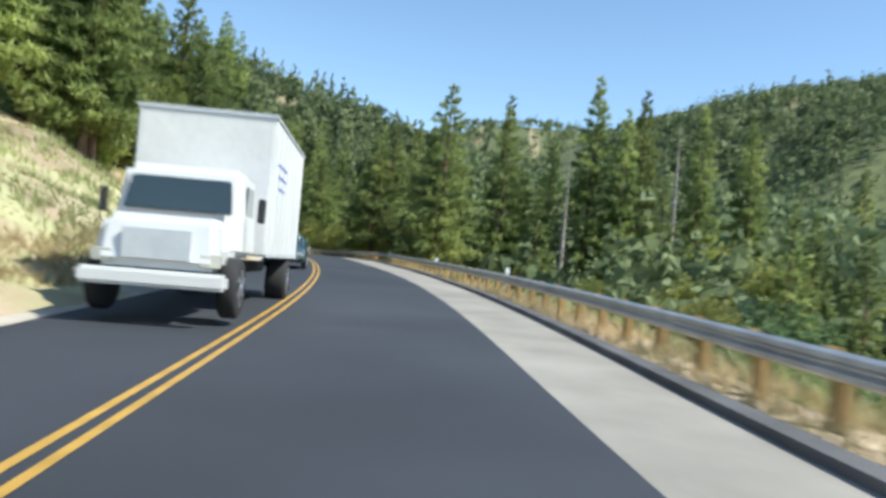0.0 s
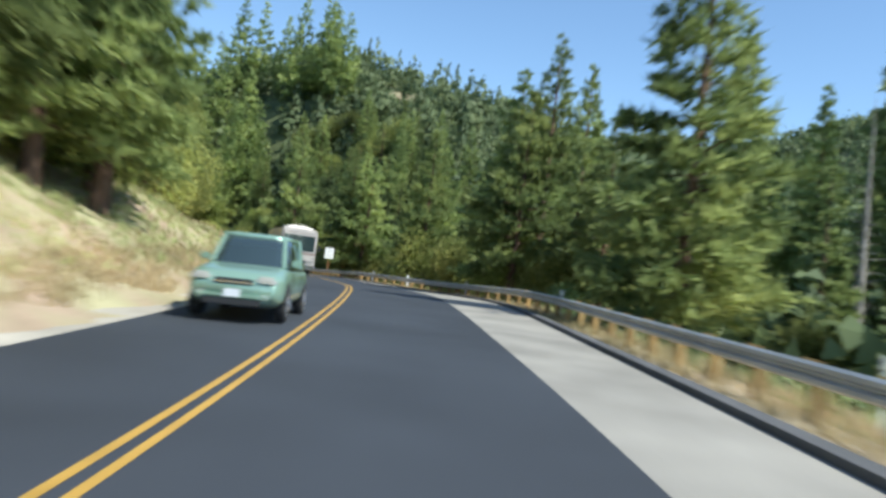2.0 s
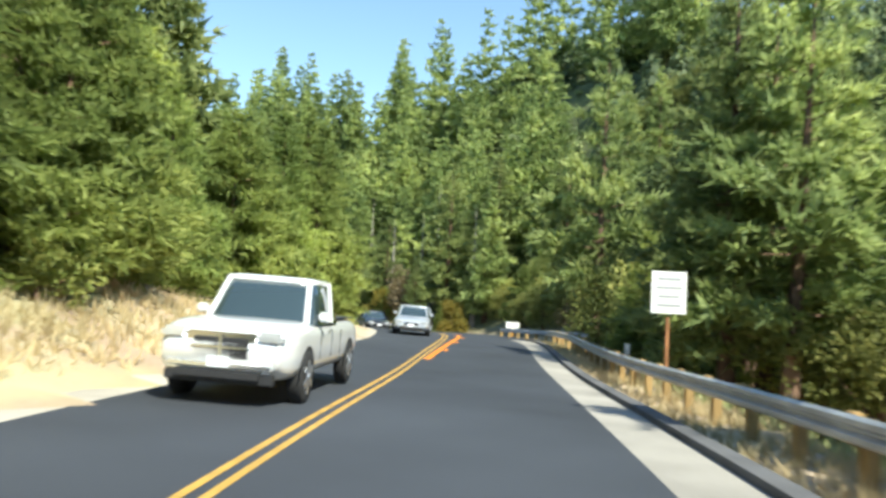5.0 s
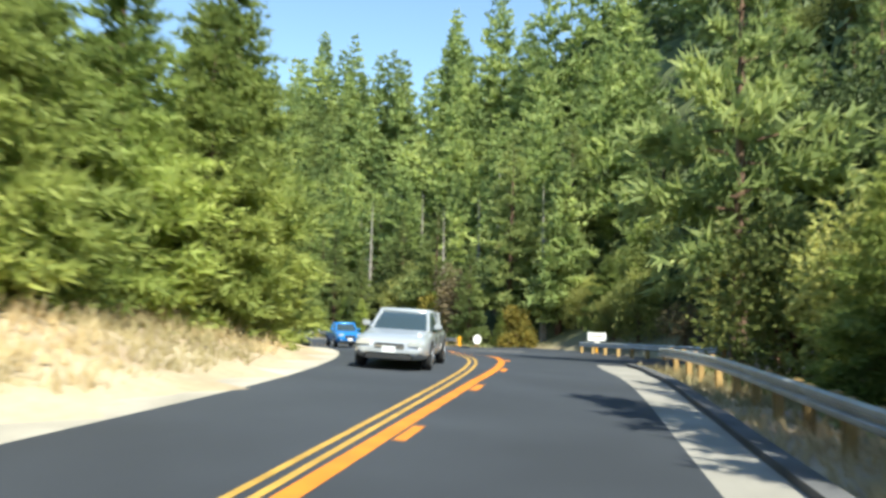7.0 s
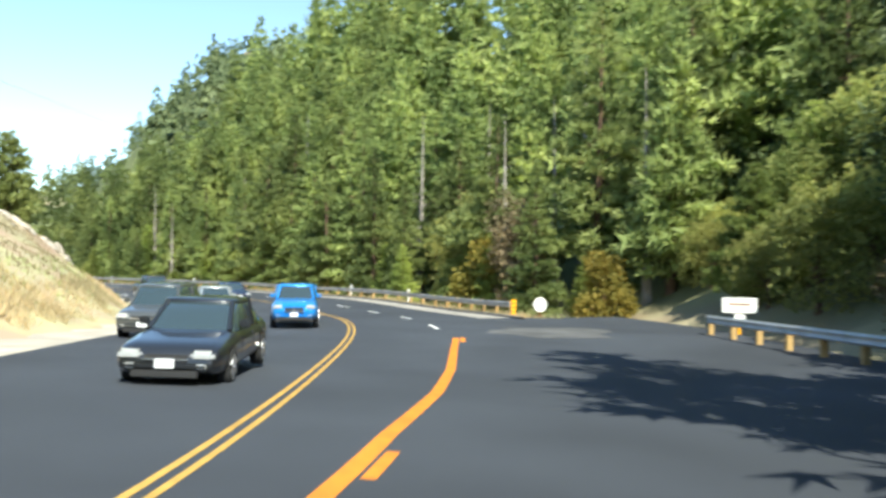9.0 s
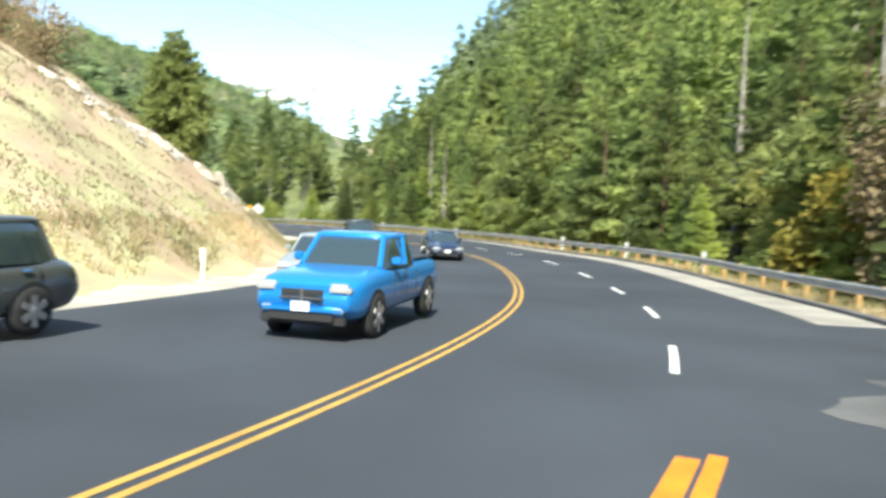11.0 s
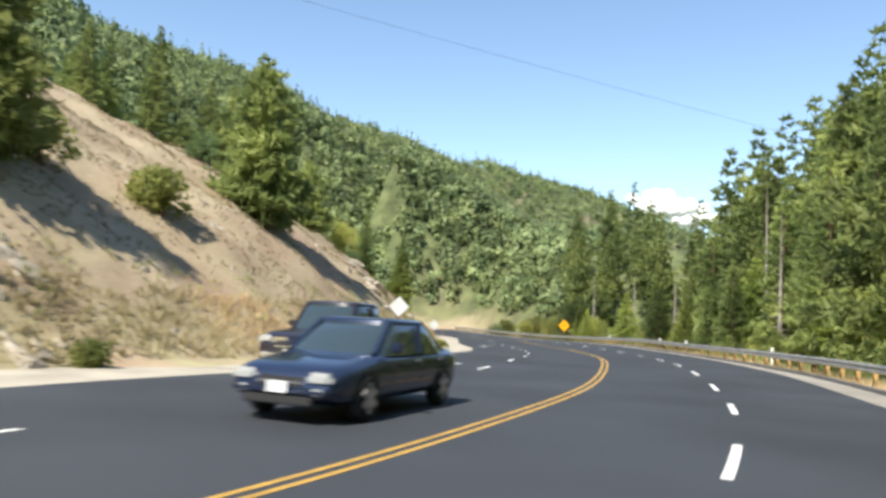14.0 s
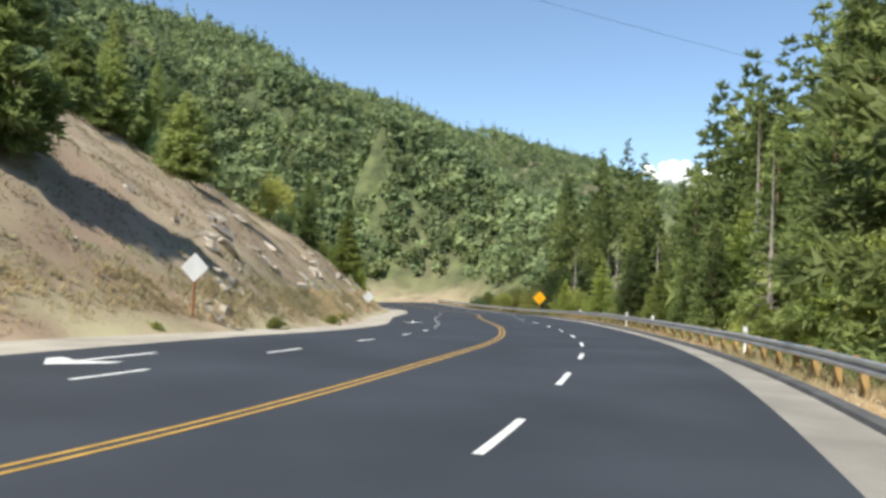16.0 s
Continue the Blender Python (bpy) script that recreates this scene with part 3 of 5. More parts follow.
def ground_z(x, y):
    x, y = np.asarray(x, float), np.asarray(y, float)
    s, lat, z0 = nearest(x, y)
    le, re = left_shoulder(s), right_shoulder(s)
    base = z0 + bank(s) * np.clip(lat, -10, 8)
    d = np.maximum(0, le - lat)
    ch, cs = cut_height(s), cut_slope(s)
    rise = ch * (1 - np.exp(-d * cs / np.maximum(ch, 0.2)))
    rough = np.clip(d / 4, 0, 1) * (0.5 * nz(x, y, 0.35) + 0.22 * nz(x, y, 1.1, 2.0))
    left = base + rise + rough + np.clip(d - 25, 0, 400) * 0.02
    e = np.maximum(0, lat - re - 2.2)
    drop = np.interp(s, [a for a, b in DROP], [b for a, b in DROP])
    right = base - drop * (1 - np.exp(-e * 0.5 / np.maximum(drop, 0.2))) + np.clip(e / 6, 0, 1) * 0.4 * nz(x, y, 0.3, 1.0)
    z = np.where(lat < 0, left, right) - 0.10 * (d + e == 0) - 0.02
    far = np.clip((np.abs(lat) - np.where(lat < 0, 24, np.where(s < 150, 24, 15))) / np.where(lat < 0, 60, np.where(s < 150, 60, 32)), 0, 1)
    hz = hills(x, y) + nz(x, y, 0.012, 4.0) * 4 * far
    return np.where(lat < 0, np.maximum(z, z * (1 - far) + far * (hz + z0)), z * (1 - far) + far * np.maximum(hz - 6, -drop) + 0 * z)


def grid(name, xs, ys, material, skip=None):
    X, Y = np.meshgrid(xs, ys, indexing="ij")
    Z = ground_z(X, Y)
    if skip:
        Z = np.where((X > skip[0]) & (X < skip[1]) & (Y > skip[2]) & (Y < skip[3]), Z - 3.0, Z)
    V = np.stack([X, Y, Z], -1).reshape(-1, 3)
    ny = len(ys)
    i, j = np.meshgrid(np.arange(len(xs) - 1), np.arange(ny - 1), indexing="ij")
    a = (i * ny + j).ravel()
    F = np.stack([a, a + ny, a + ny + 1, a + 1], 1)
    ob = array_ob(name, V, F, material)
    ob.data.shade_smooth()
    s, lat, z0 = nearest(X, Y)
    w = np.where(lat < 0, ramp(-lat, 16, 40, 0, 1), ramp(lat, 11, 22, 0, 1))
    w = np.where((lat < 0) & (s > 330), ramp(-lat, 10, 20, 0, 1), w)
    w = np.where((lat < 0) & (s > 205) & (s < 330), ramp(-lat, 30, 50, 0, 1), w)
    glade = nz(X, Y, 0.11, 3.0) + 0.5 * nz(X, Y, 0.27, 5.0)
    w = np.where((np.abs(lat) > 60) & (glade > 0.66), w * 0.45, w)
    at_ = ob.data.attributes.new("woods", "FLOAT", "POINT")
    at_.data.foreach_set("value", w.astype(np.float32).ravel())
    gr = np.where((lat < 0) & (s < 150), ramp(s, 46, 62, 0.75, 0.5), np.where((lat < 0) & (s > 195), np.maximum(ramp(-lat, 8.5, 13, 0.55, 0.15), ramp(s, 224, 236, 0.6, 0.1)), 0.15))
    at_ = ob.data.attributes.new("green", "FLOAT", "POINT")
    at_.data.foreach_set("value", gr.astype(np.float32).ravel())
    return ob


def warped(lo, hi, n_lo, n_hi, step, outer):
    """Grid lines: close together between lo and hi, and wider and wider out to the horizon."""
    mid = np.arange(lo, hi, step)
    k = 1.16 ** np.arange(1, 60)
    off = step * np.cumsum(k)
    off = off[off < outer]
    return np.r_[(lo - off)[::-1], mid, hi + off]


ground = tagged(grid("ground", warped(X0, X1, 0, 0, 1.7, 3500), warped(Y0, Y1, 0, 0, 1.7, 3500), M_GROUND), "dry grassy slopes and forest floor round the road", "ground", kind="structure")


# ---- guardrails ----
def guardrail(s0, s1, label):
    root = tagged(new("guardrail"), label, "guardrail", "guardrails by the road")
    prof = [(-0.04, 0.43), (0.035, 0.47), (0.035, 0.53), (-0.04, 0.575), (-0.04, 0.605), (0.035, 0.65), (0.035, 0.71), (-0.04, 0.75), (-0.052, 0.745), (0.02, 0.70), (0.02, 0.655), (-0.055, 0.61), (-0.055, 0.57), (0.02, 0.525), (0.02, 0.475), (-0.052, 0.435)]
    k = len(prof)
    n = int((s1 - s0) / 3.81)
    for q in range(n):
        # each section laps over the next by a hand's width, 4 mm proud
        ss = np.linspace(s0 + (s1 - s0) * q / n, s0 + (s1 - s0) * (q + 1) / n + 0.12, 5)
        lap = 0.004 * (q % 2)
        V = np.stack([at(ss, rail_lat(ss) - px - lap, pz) for px, pz in prof], 1).reshape(-1, 3)
        F = [(i * k + j, i * k + (j + 1) % k, (i + 1) * k + (j + 1) % k, (i + 1) * k + j) for i in range(len(ss) - 1) for j in range(k)]
        mesh_ob("beam", V, F + [tuple(range(k)), tuple(range(4 * k + k - 1, 4 * k - 1, -1))], M_RAIL, root, "galvanised W-section steel beam" if q == 0 else "", smooth=False)
    me = None
    for s in np.arange(s0 + 0.5, s1 - 0.5, 1.905):
        if me is None:
            ob = part("post", box(0.16, 0.2, 1.25, (0, 0, -0.55), 0.012), M_POST, root)
            me = ob.data
            bl = part("block", box(0.14, 0.17, 0.36, (0, 0, 0.41), 0.012), M_POST, root)
            mb = bl.data
        else:
            ob = new("post", me)
            bl = new("block", mb)
            ob.parent = bl.parent = root
        p = at(s, rail_lat(s) + 0.12, 0)
        bl.matrix_basis = pose(p[0], p[1], p[2], 0, 0, heading(s))
        p = at(s, rail_lat(s) + 0.285, 0)
        ob.matrix_basis = pose(p[0], p[1], p[2], 0, 0, heading(s))
    return root


guardrail(0, S_JUNC0 - 1, "grey galvanised guardrail on weathered posts above the drop")
guardrail(S_JUNC1 + 4, S_END - 2, "grey galvanised guardrail on weathered posts after the side road")


def on_ground(x, y, sink=0.1):
    return float(ground_z(np.array([x]), np.array([y]))[0]) - sink


# ---- signs and markers ----
def delineator(s, lat, up=0.0):
    root = tagged(new("delineator_post"), "slim white roadside marker post with reflector", "marker post", "roadside marker posts")
    part("post", box(0.10, 0.03, 1.15, (0, 0, -0.1), 0.008), M_SIGNWHITE, root)
    part("panel", box(0.19, 0.012, 0.46, (0, -0.022, 0.62), 0.003), M_SIGNBACK, root, "pale grey marker panel")
    part("reflector", box(0.09, 0.008, 0.14, (0, -0.032, 0.88), 0.003), M_SIGNWHITE, root, "white reflector plate")
    p = at(s, lat, 0)
    z = max(on_ground(p[0], p[1], 0), p[2] - 0.4)
    root.matrix_basis = pose(p[0], p[1], z + up, 0, 0, heading(s))
    return root


def rect_sign(s, lat, w=0.92, h=1.12, foot=1.45):
    root = tagged(new("road_sign"), "white rectangular regulation sign on a brown post", "road sign")
    part("post", box(0.09, 0.09, foot + 0.5, (0, 0.06, -0.6), 0.008), M_SIGNWOOD, root)
    part("panel", box(w, 0.012, h, (0, 0, foot), 0.004), M_SIGNWHITE, root, "white panel")
    for i, bw in enumerate((0.62, 0.7, 0.58, 0.66)):
        part("lettering", box(bw, 0.006, 0.085, (0, -0.009, foot + h - 0.24 - 0.235 * i)), M_SIGNGREY, root)
    p = at(s, lat, 0)
    root.matrix_basis = pose(p[0], p[1], on_ground(p[0], p[1], 0) if lat < rail_lat(s) else p[2] - 0.15, 0, 0, heading(s))
    return root


def diamond_sign(s, lat, side=0.76, foot=1.5, yellow=False, label="", up=0.0):
    root = tagged(new("diamond_sign"), label, "road sign", "diamond road signs")
    half = side / math.sqrt(2)
    bm = box(side, 0.012, side, (0, 0, -side / 2), 0.004)
    bmesh.ops.rotate(bm, verts=bm.verts[:], cent=(0, 0, 0), matrix=Euler((0, radians(45), 0)).to_matrix())
    bmesh.ops.translate(bm, verts=bm.verts[:], vec=(0, -0.055, foot + half))
    part("panel", bm, M_SIGNYEL if yellow else M_SIGNBACK, root, "amber panel" if yellow else "bare grey back of the panel")
    part("post", box(0.09, 0.09, foot + half * 2 + 0.2, (0, 0, -0.4), 0.008), M_SIGNWOOD, root)
    if yellow:
        bm = box(0.07, 0.005, 0.3, (0.03, -0.065, foot + half - 0.22))
        box(0.26, 0.005, 0.07, (-0.05, -0.065, foot + half + 0.06), bm=bm)
        part("arrow", bm, M_BLACK, root, "black curve arrow")
    p = at(s, lat, 0)
    z = on_ground(p[0], p[1], 0)
    root.matrix_basis = pose(p[0], p[1], z + up, 0, 0, heading(s))
    return root

# ---- vehicles ----
M_GLASS = plain("dark window glass", (0.03, 0.045, 0.05), 0.05, 0.0, 1.0)
M_TYRE = mat("tyre rubber", (0.025, 0.025, 0.026), 0.85, 0.2, 4, 40, 0.1)
M_RIM = plain("alloy rim", (0.55, 0.56, 0.58), 0.3, 0.9)
M_LAMP = plain("headlamp lens", (0.62, 0.64, 0.65), 0.1, 0.5, 1.0)
M_CHROME = plain("bright chrome", (0.75, 0.76, 0.78), 0.12, 1.0)
M_TRIM = plain("black plastic trim", (0.025, 0.025, 0.027), 0.55)
M_PLATE = plain("number plate", (0.7, 0.72, 0.75), 0.4)
M_AMBER = plain("amber lens", (0.8, 0.25, 0.02), 0.25)


def paintwork(name, color, metal=0.3):
    return plain(name, color, 0.28, metal, 0.8)


def add_wheel(root, x, y, r, w=0.22):
    """Tyre with rounded shoulders and a rim, axle along x."""
    bm = bmesh.new()
    prof = [(-w / 2, r * 0.62), (-w / 2, r * 0.93), (-w * 0.36, r), (w * 0.36, r), (w / 2, r * 0.93), (w / 2, r * 0.62)]
    n = 20
    rings = [[bm.verts.new((px, pr * math.cos(6.28319 * k / n), pr * math.sin(6.28319 * k / n))) for px, pr in prof] for k in range(n)]
    for k in range(n):
        a, b = rings[k], rings[(k + 1) % n]
        for i in range(len(prof) - 1):
            bm.faces.new((a[i], a[i + 1], b[i + 1], b[i]))
    bm.faces.new([rg[0] for rg in rings])
    bm.faces.new([rg[-1] for rg in rings][::-1])
    ob = part("wheel", bm, M_TYRE, root, "black tyre", smooth=True)
    ob.matrix_basis = pose(x, y, r)
    side = 1 if x > 0 else -1
    bm = bmesh.new()
    for k in range(6):
        a = 6.28319 * k / 6
        box(0.03, 0.09, r * 0.5, (0, 0, 0.05), 0.0, bm=bm)
        bmesh.ops.rotate(bm, verts=bm.verts[-8:], cent=(0, 0, 0), matrix=Euler((a, 0, 0)).to_matrix())
    tube(bm, (-0.02, 0, 0), (0.03, 0, 0), r * 0.18, r * 0.16, 10)
    rim = part("rim", bm, M_RIM, ob, "silver spoked rim")
    rim.matrix_basis = pose(side * (w / 2 + 0.004), 0, 0)


def loft(rings):
    """A closed skin through rings of equally many points."""
    bm = bmesh.new()
    R = [[bm.verts.new(p) for p in ring] for ring in rings]
    n = len(R[0])
    for a, b in zip(R, R[1:]):
        for k in range(n):
            bm.faces.new((a[k], a[(k + 1) % n], b[(k + 1) % n], b[k]))
    bm.faces.new(R[0][::-1])
    bm.faces.new(R[-1])
    return bm


M_RED = plain("red lens", (0.4, 0.02, 0.02), 0.3)


def car_body(root, L, W, H, belt, hood, shield, roof0, roof1, rear, tail, paint_mat, clear=0.22, wheel=0.33, wb=None, truck_bed=None, color_bumper=False):
    """A passenger vehicle that faces -y, its middle at the origin. belt: height of the waistline; hood: its height at the nose;
    shield, roof0, roof1, rear: places along the body of the windscreen's foot, the roof's ends and the rear window's foot, from the nose."""
    def Y(v):
        return -L / 2 + v

    # lofted lower body with rounded flanks
    tops = [(0, hood - 0.30), (0.10, hood - 0.12), (0.35, hood - 0.02), (0.7, hood + 0.02), (shield, belt), (rear, belt + 0.01), (L - 0.25, tail), (L - 0.06, tail - 0.10), (L, tail - 0.30)]
    lows = [(0, clear + 0.16), (0.25, clear + 0.02), (0.6, clear), (L - 0.5, clear), (L - 0.15, clear + 0.06), (L, clear + 0.24)]
    ys = np.unique(np.r_[0, 0.04, 0.1, 0.2, np.linspace(0.35, L - 0.35, 20), L - 0.2, L - 0.08, L])
    tz = np.interp(ys, [a for a, b in tops], [b for a, b in tops])
    tz[1:-1] = 0.25 * tz[:-2] + 0.5 * tz[1:-1] + 0.25 * tz[2:]
    bz = np.interp(ys, [a for a, b in lows], [b for a, b in lows])
    rings = []
    for y, zt, zb in zip(ys, tz, bz):
        e = max(0.0, 0.55 - min(y, L - y)) / 0.55
        hw = W / 2 * (1 - 0.17 * e * e)
        ring = []
        for k in range(24):
            a = 2 * math.pi * k / 24
            c, s_ = math.cos(a), math.sin(a)
            z = (zt + zb) / 2 + (zt - zb) / 2 * math.copysign(abs(s_) ** 0.55, s_)
            x = hw * math.copysign(abs(c) ** 0.30, c) * (1 - 0.05 * max(0.0, (z - zb) / (zt - zb) - 0.55))
            ring.append((x, Y(y), z))
        rings.append(ring)
    part("body", loft(rings), paint_mat, root, smooth=True)
    # cabin: glass house under a rounded roof
    top = H - 0.06

    def plan_ring(z, grow=0.0, drop=0.0):
        u = (z - belt) / max(0.1, top - belt)
        y0, y1 = Y(shield + (roof0 - shield) * u) - grow, Y(rear + (roof1 - rear) * u) + grow
        hw = (W / 2 - 0.07) * (1 - 0.15 * u) + grow * 0.4
        ring = []
        for k in range(28):
            a = 2 * math.pi * k / 28
            c, s_ = math.cos(a), math.sin(a)
            x, w = hw * math.copysign(abs(c) ** 0.35, c), math.copysign(abs(s_) ** 0.35, s_)
            bow = 0.10 * (1 - (x / hw) ** 2)
            ring.append((x, (y0 + y1) / 2 + (y1 - y0) / 2 * w + (bow if w > 0 else -bow) * 0.6, z - drop))
        return ring

    part("window", loft([plan_ring(belt - 0.06), plan_ring((belt + top) / 2), plan_ring(top)]), M_GLASS, root, "dark tinted windows", smooth=True)
    r1 = plan_ring(top, 0.03, 0.04)
    r2 = plan_ring(top, 0.035)
    mid = [sum(p[0] for p in r2) / 28, sum(p[1] for p in r2) / 28]
    crown = [[(mid[0] + (x - mid[0]) * f, mid[1] + (y - mid[1]) * f, top + dz) for x, y, z in r2] for f, dz in ((0.95, 0.035), (0.8, 0.055), (0.45, 0.065))]
    part("roof", loft([r1, r2] + crown), paint_mat, root, smooth=True)
    for sx in (-1, 1):
        xb, xt = sx * (W / 2 - 0.055), sx * (W / 2 * 0.845)
        posts = []
        low_ring, high_ring = plan_ring(belt - 0.05), plan_ring(top)
        for k in ((4, 24) if sx > 0 else (10, 18)):
            bm = bmesh.new()
            tube(bm, low_ring[k], high_ring[k], 0.055, 0.05, 6)
            part("pillar", bm, paint_mat, root)
        mid = (shield + rear) / 2 + 0.1
        posts.append(((Y(mid), belt), (Y(mid + 0.03), top)))
        if L > 4.6 and truck_bed is None and rear - mid > 1.6:
            posts.append(((Y(mid + 1.0), belt), (Y(mid + 0.98), top)))
        for (ya, za), (yb, zb) in posts:
            bm = bmesh.new()
            tube(bm, (xb, ya, za - 0.03), (xt, yb, zb), 0.05, 0.04, 6)
            part("pillar", bm, paint_mat, root)
        for yd in (shield + 0.35, mid, min(rear - 0.25, mid + 1.05)):
            part("door_seam", box(0.012, 0.014, belt - clear - 0.42, (sx * (W / 2 - 0.004), Y(yd), clear + 0.26)), M_TRIM, root)
        for yd in (mid - 0.2,) + (() if truck_bed else (mid + 0.8,)):
            part("door_handle", box(0.03, 0.17, 0.03, (sx * (W / 2 - 0.005), Y(yd), belt - 0.16), 0.008), M_CHROME, root)
        part("fog_lamp", box(0.18, 0.06, 0.09, (sx * (W / 2 - 0.32), Y(0.0), clear + 0.17), 0.02), M_LAMP, root)
        part("mirror", box(0.2, 0.12, 0.15, (sx * (W / 2 + 0.02), Y(shield + 0.38), belt + 0.0), 0.03), paint_mat, root)
        part("headlight", box(0.40, 0.20, 0.19, (sx * (W / 2 - 0.31), Y(0.08), hood - 0.31), 0.06), M_LAMP, root, "clear headlight")
        part("taillight", box(0.2, 0.14, 0.26, (sx * (W / 2 - 0.30), Y(L - 0.09), tail - 0.42), 0.03), M_RED, root, "red tail light")
    gh = 0.16 if truck_bed is None else 0.34
    if truck_bed:
        part("grille_frame", box(W * 0.52, 0.08, gh + 0.09, (0, Y(0.05), hood - 0.245 - gh), 0.03), M_CHROME if not color_bumper else paint_mat, root, "bright grille surround")
        part("grille_bar", box(0.05, 0.03, gh, (0, Y(-0.012), hood - 0.20 - gh), 0.01), M_CHROME, root, "bright grille bar")
        part("skid_plate", box(W * 0.78, 0.12, 0.16, (0, Y(0.07), clear - 0.03), 0.02), M_TRIM, root, "black lower valance")
    part("grille", box(W * 0.42, 0.10, gh, (0, Y(0.05), hood - 0.20 - gh), 0.03), M_TRIM, root, "black grille")
    part("grille_bar", box(W * 0.42, 0.03, 0.03, (0, Y(-0.008), hood - 0.21 - gh / 2), 0.01), M_CHROME, root, "bright grille bar")
    part("bumper", box(W * 0.80, 0.16, 0.17, (0, Y(0.04), clear + 0.13), 0.06), paint_mat if truck_bed is None or color_bumper else M_CHROME, root)
    part("air_dam", box(W * 0.6, 0.1, 0.12, (0, Y(-0.03), clear + 0.03), 0.02), M_TRIM, root, "black air intake")
    part("number_plate", box(0.31, 0.02, 0.15, (0, Y(-0.06), clear + 0.19)), M_PLATE, root)
    if truck_bed:
        b0, b1 = truck_bed
        part("bed_floor", box(W - 0.3, b1 - b0, 0.02, (0, Y((b0 + b1) / 2), belt + 0.003)), M_TRIM, root)
    wb = wb or L * 0.6
    for sx in (-1, 1):
        for wy in (-wb / 2 - 0.05, wb / 2 - 0.05):
            add_wheel(root, sx * (W / 2 - 0.09), wy, wheel)
            bm = bmesh.new()
            n = 14
            arc = [(math.cos(math.pi * k / n) * (wheel + 0.06), math.sin(math.pi * k / n) * (wheel + 0.06)) for k in range(n + 1)]
            vs = [[bm.verts.new((sx * (W / 2 + o), wy + a, wheel + b)) for a, b in arc] for o in (0.004, -0.06)]
            bm.faces.new(vs[0])
            part("wheel_arch", bm, M_TRIM, root)


def put_vehicle(root, s, lat, along=False, yaw=0.0):
    """Sets a vehicle on the road at s, lat, facing the oncoming way or, with along, down the road."""
    p = at(s, lat, 0.004)
    lean = math.degrees(math.atan(float(bank(s))))
    root.matrix_basis = Matrix.Translation(p) @ pose(0, 0, 0, 0, 0, heading(s) + (180 if along else 0) + yaw) @ pose(0, 0, 0, 0, lean if along else -lean, 0)
    return root


def sedan(label, color, **kw):
    root = tagged(new("car"), label, "car", "oncoming cars")
    a = dict(L=4.7, W=1.8, H=1.45, belt=0.95, hood=0.82, shield=1.35, roof0=2.05, roof1=3.3, rear=4.05, tail=0.98)
    a.update(kw)
    car_body(root, paint_mat=paintwork(label[:30] + " paint", color), **a)
    return root


def suv(label, color, **kw):
    root = tagged(new("car"), label, "car", "oncoming cars")
    a = dict(L=4.6, W=1.85, H=1.75, belt=1.1, hood=1.0, shield=1.2, roof0=1.75, roof1=4.25, rear=4.5, tail=1.08, clear=0.26, wheel=0.36)
    a.update(kw)
    car_body(root, paint_mat=paintwork(label[:30] + " paint", color), **a)
    return root


def pickup(label, color, **kw):
    root = tagged(new("pickup_truck"), label, "pickup truck", "oncoming cars")
    a = dict(L=5.6, W=1.95, H=1.88, belt=1.2, hood=1.12, shield=1.55, roof0=2.05, roof1=3.5, rear=3.75, tail=1.2, clear=0.36, wheel=0.40, truck_bed=(3.85, 5.4))
    a.update(kw)
    car_body(root, paint_mat=paintwork(label[:30] + " paint", color), **a)
    return root


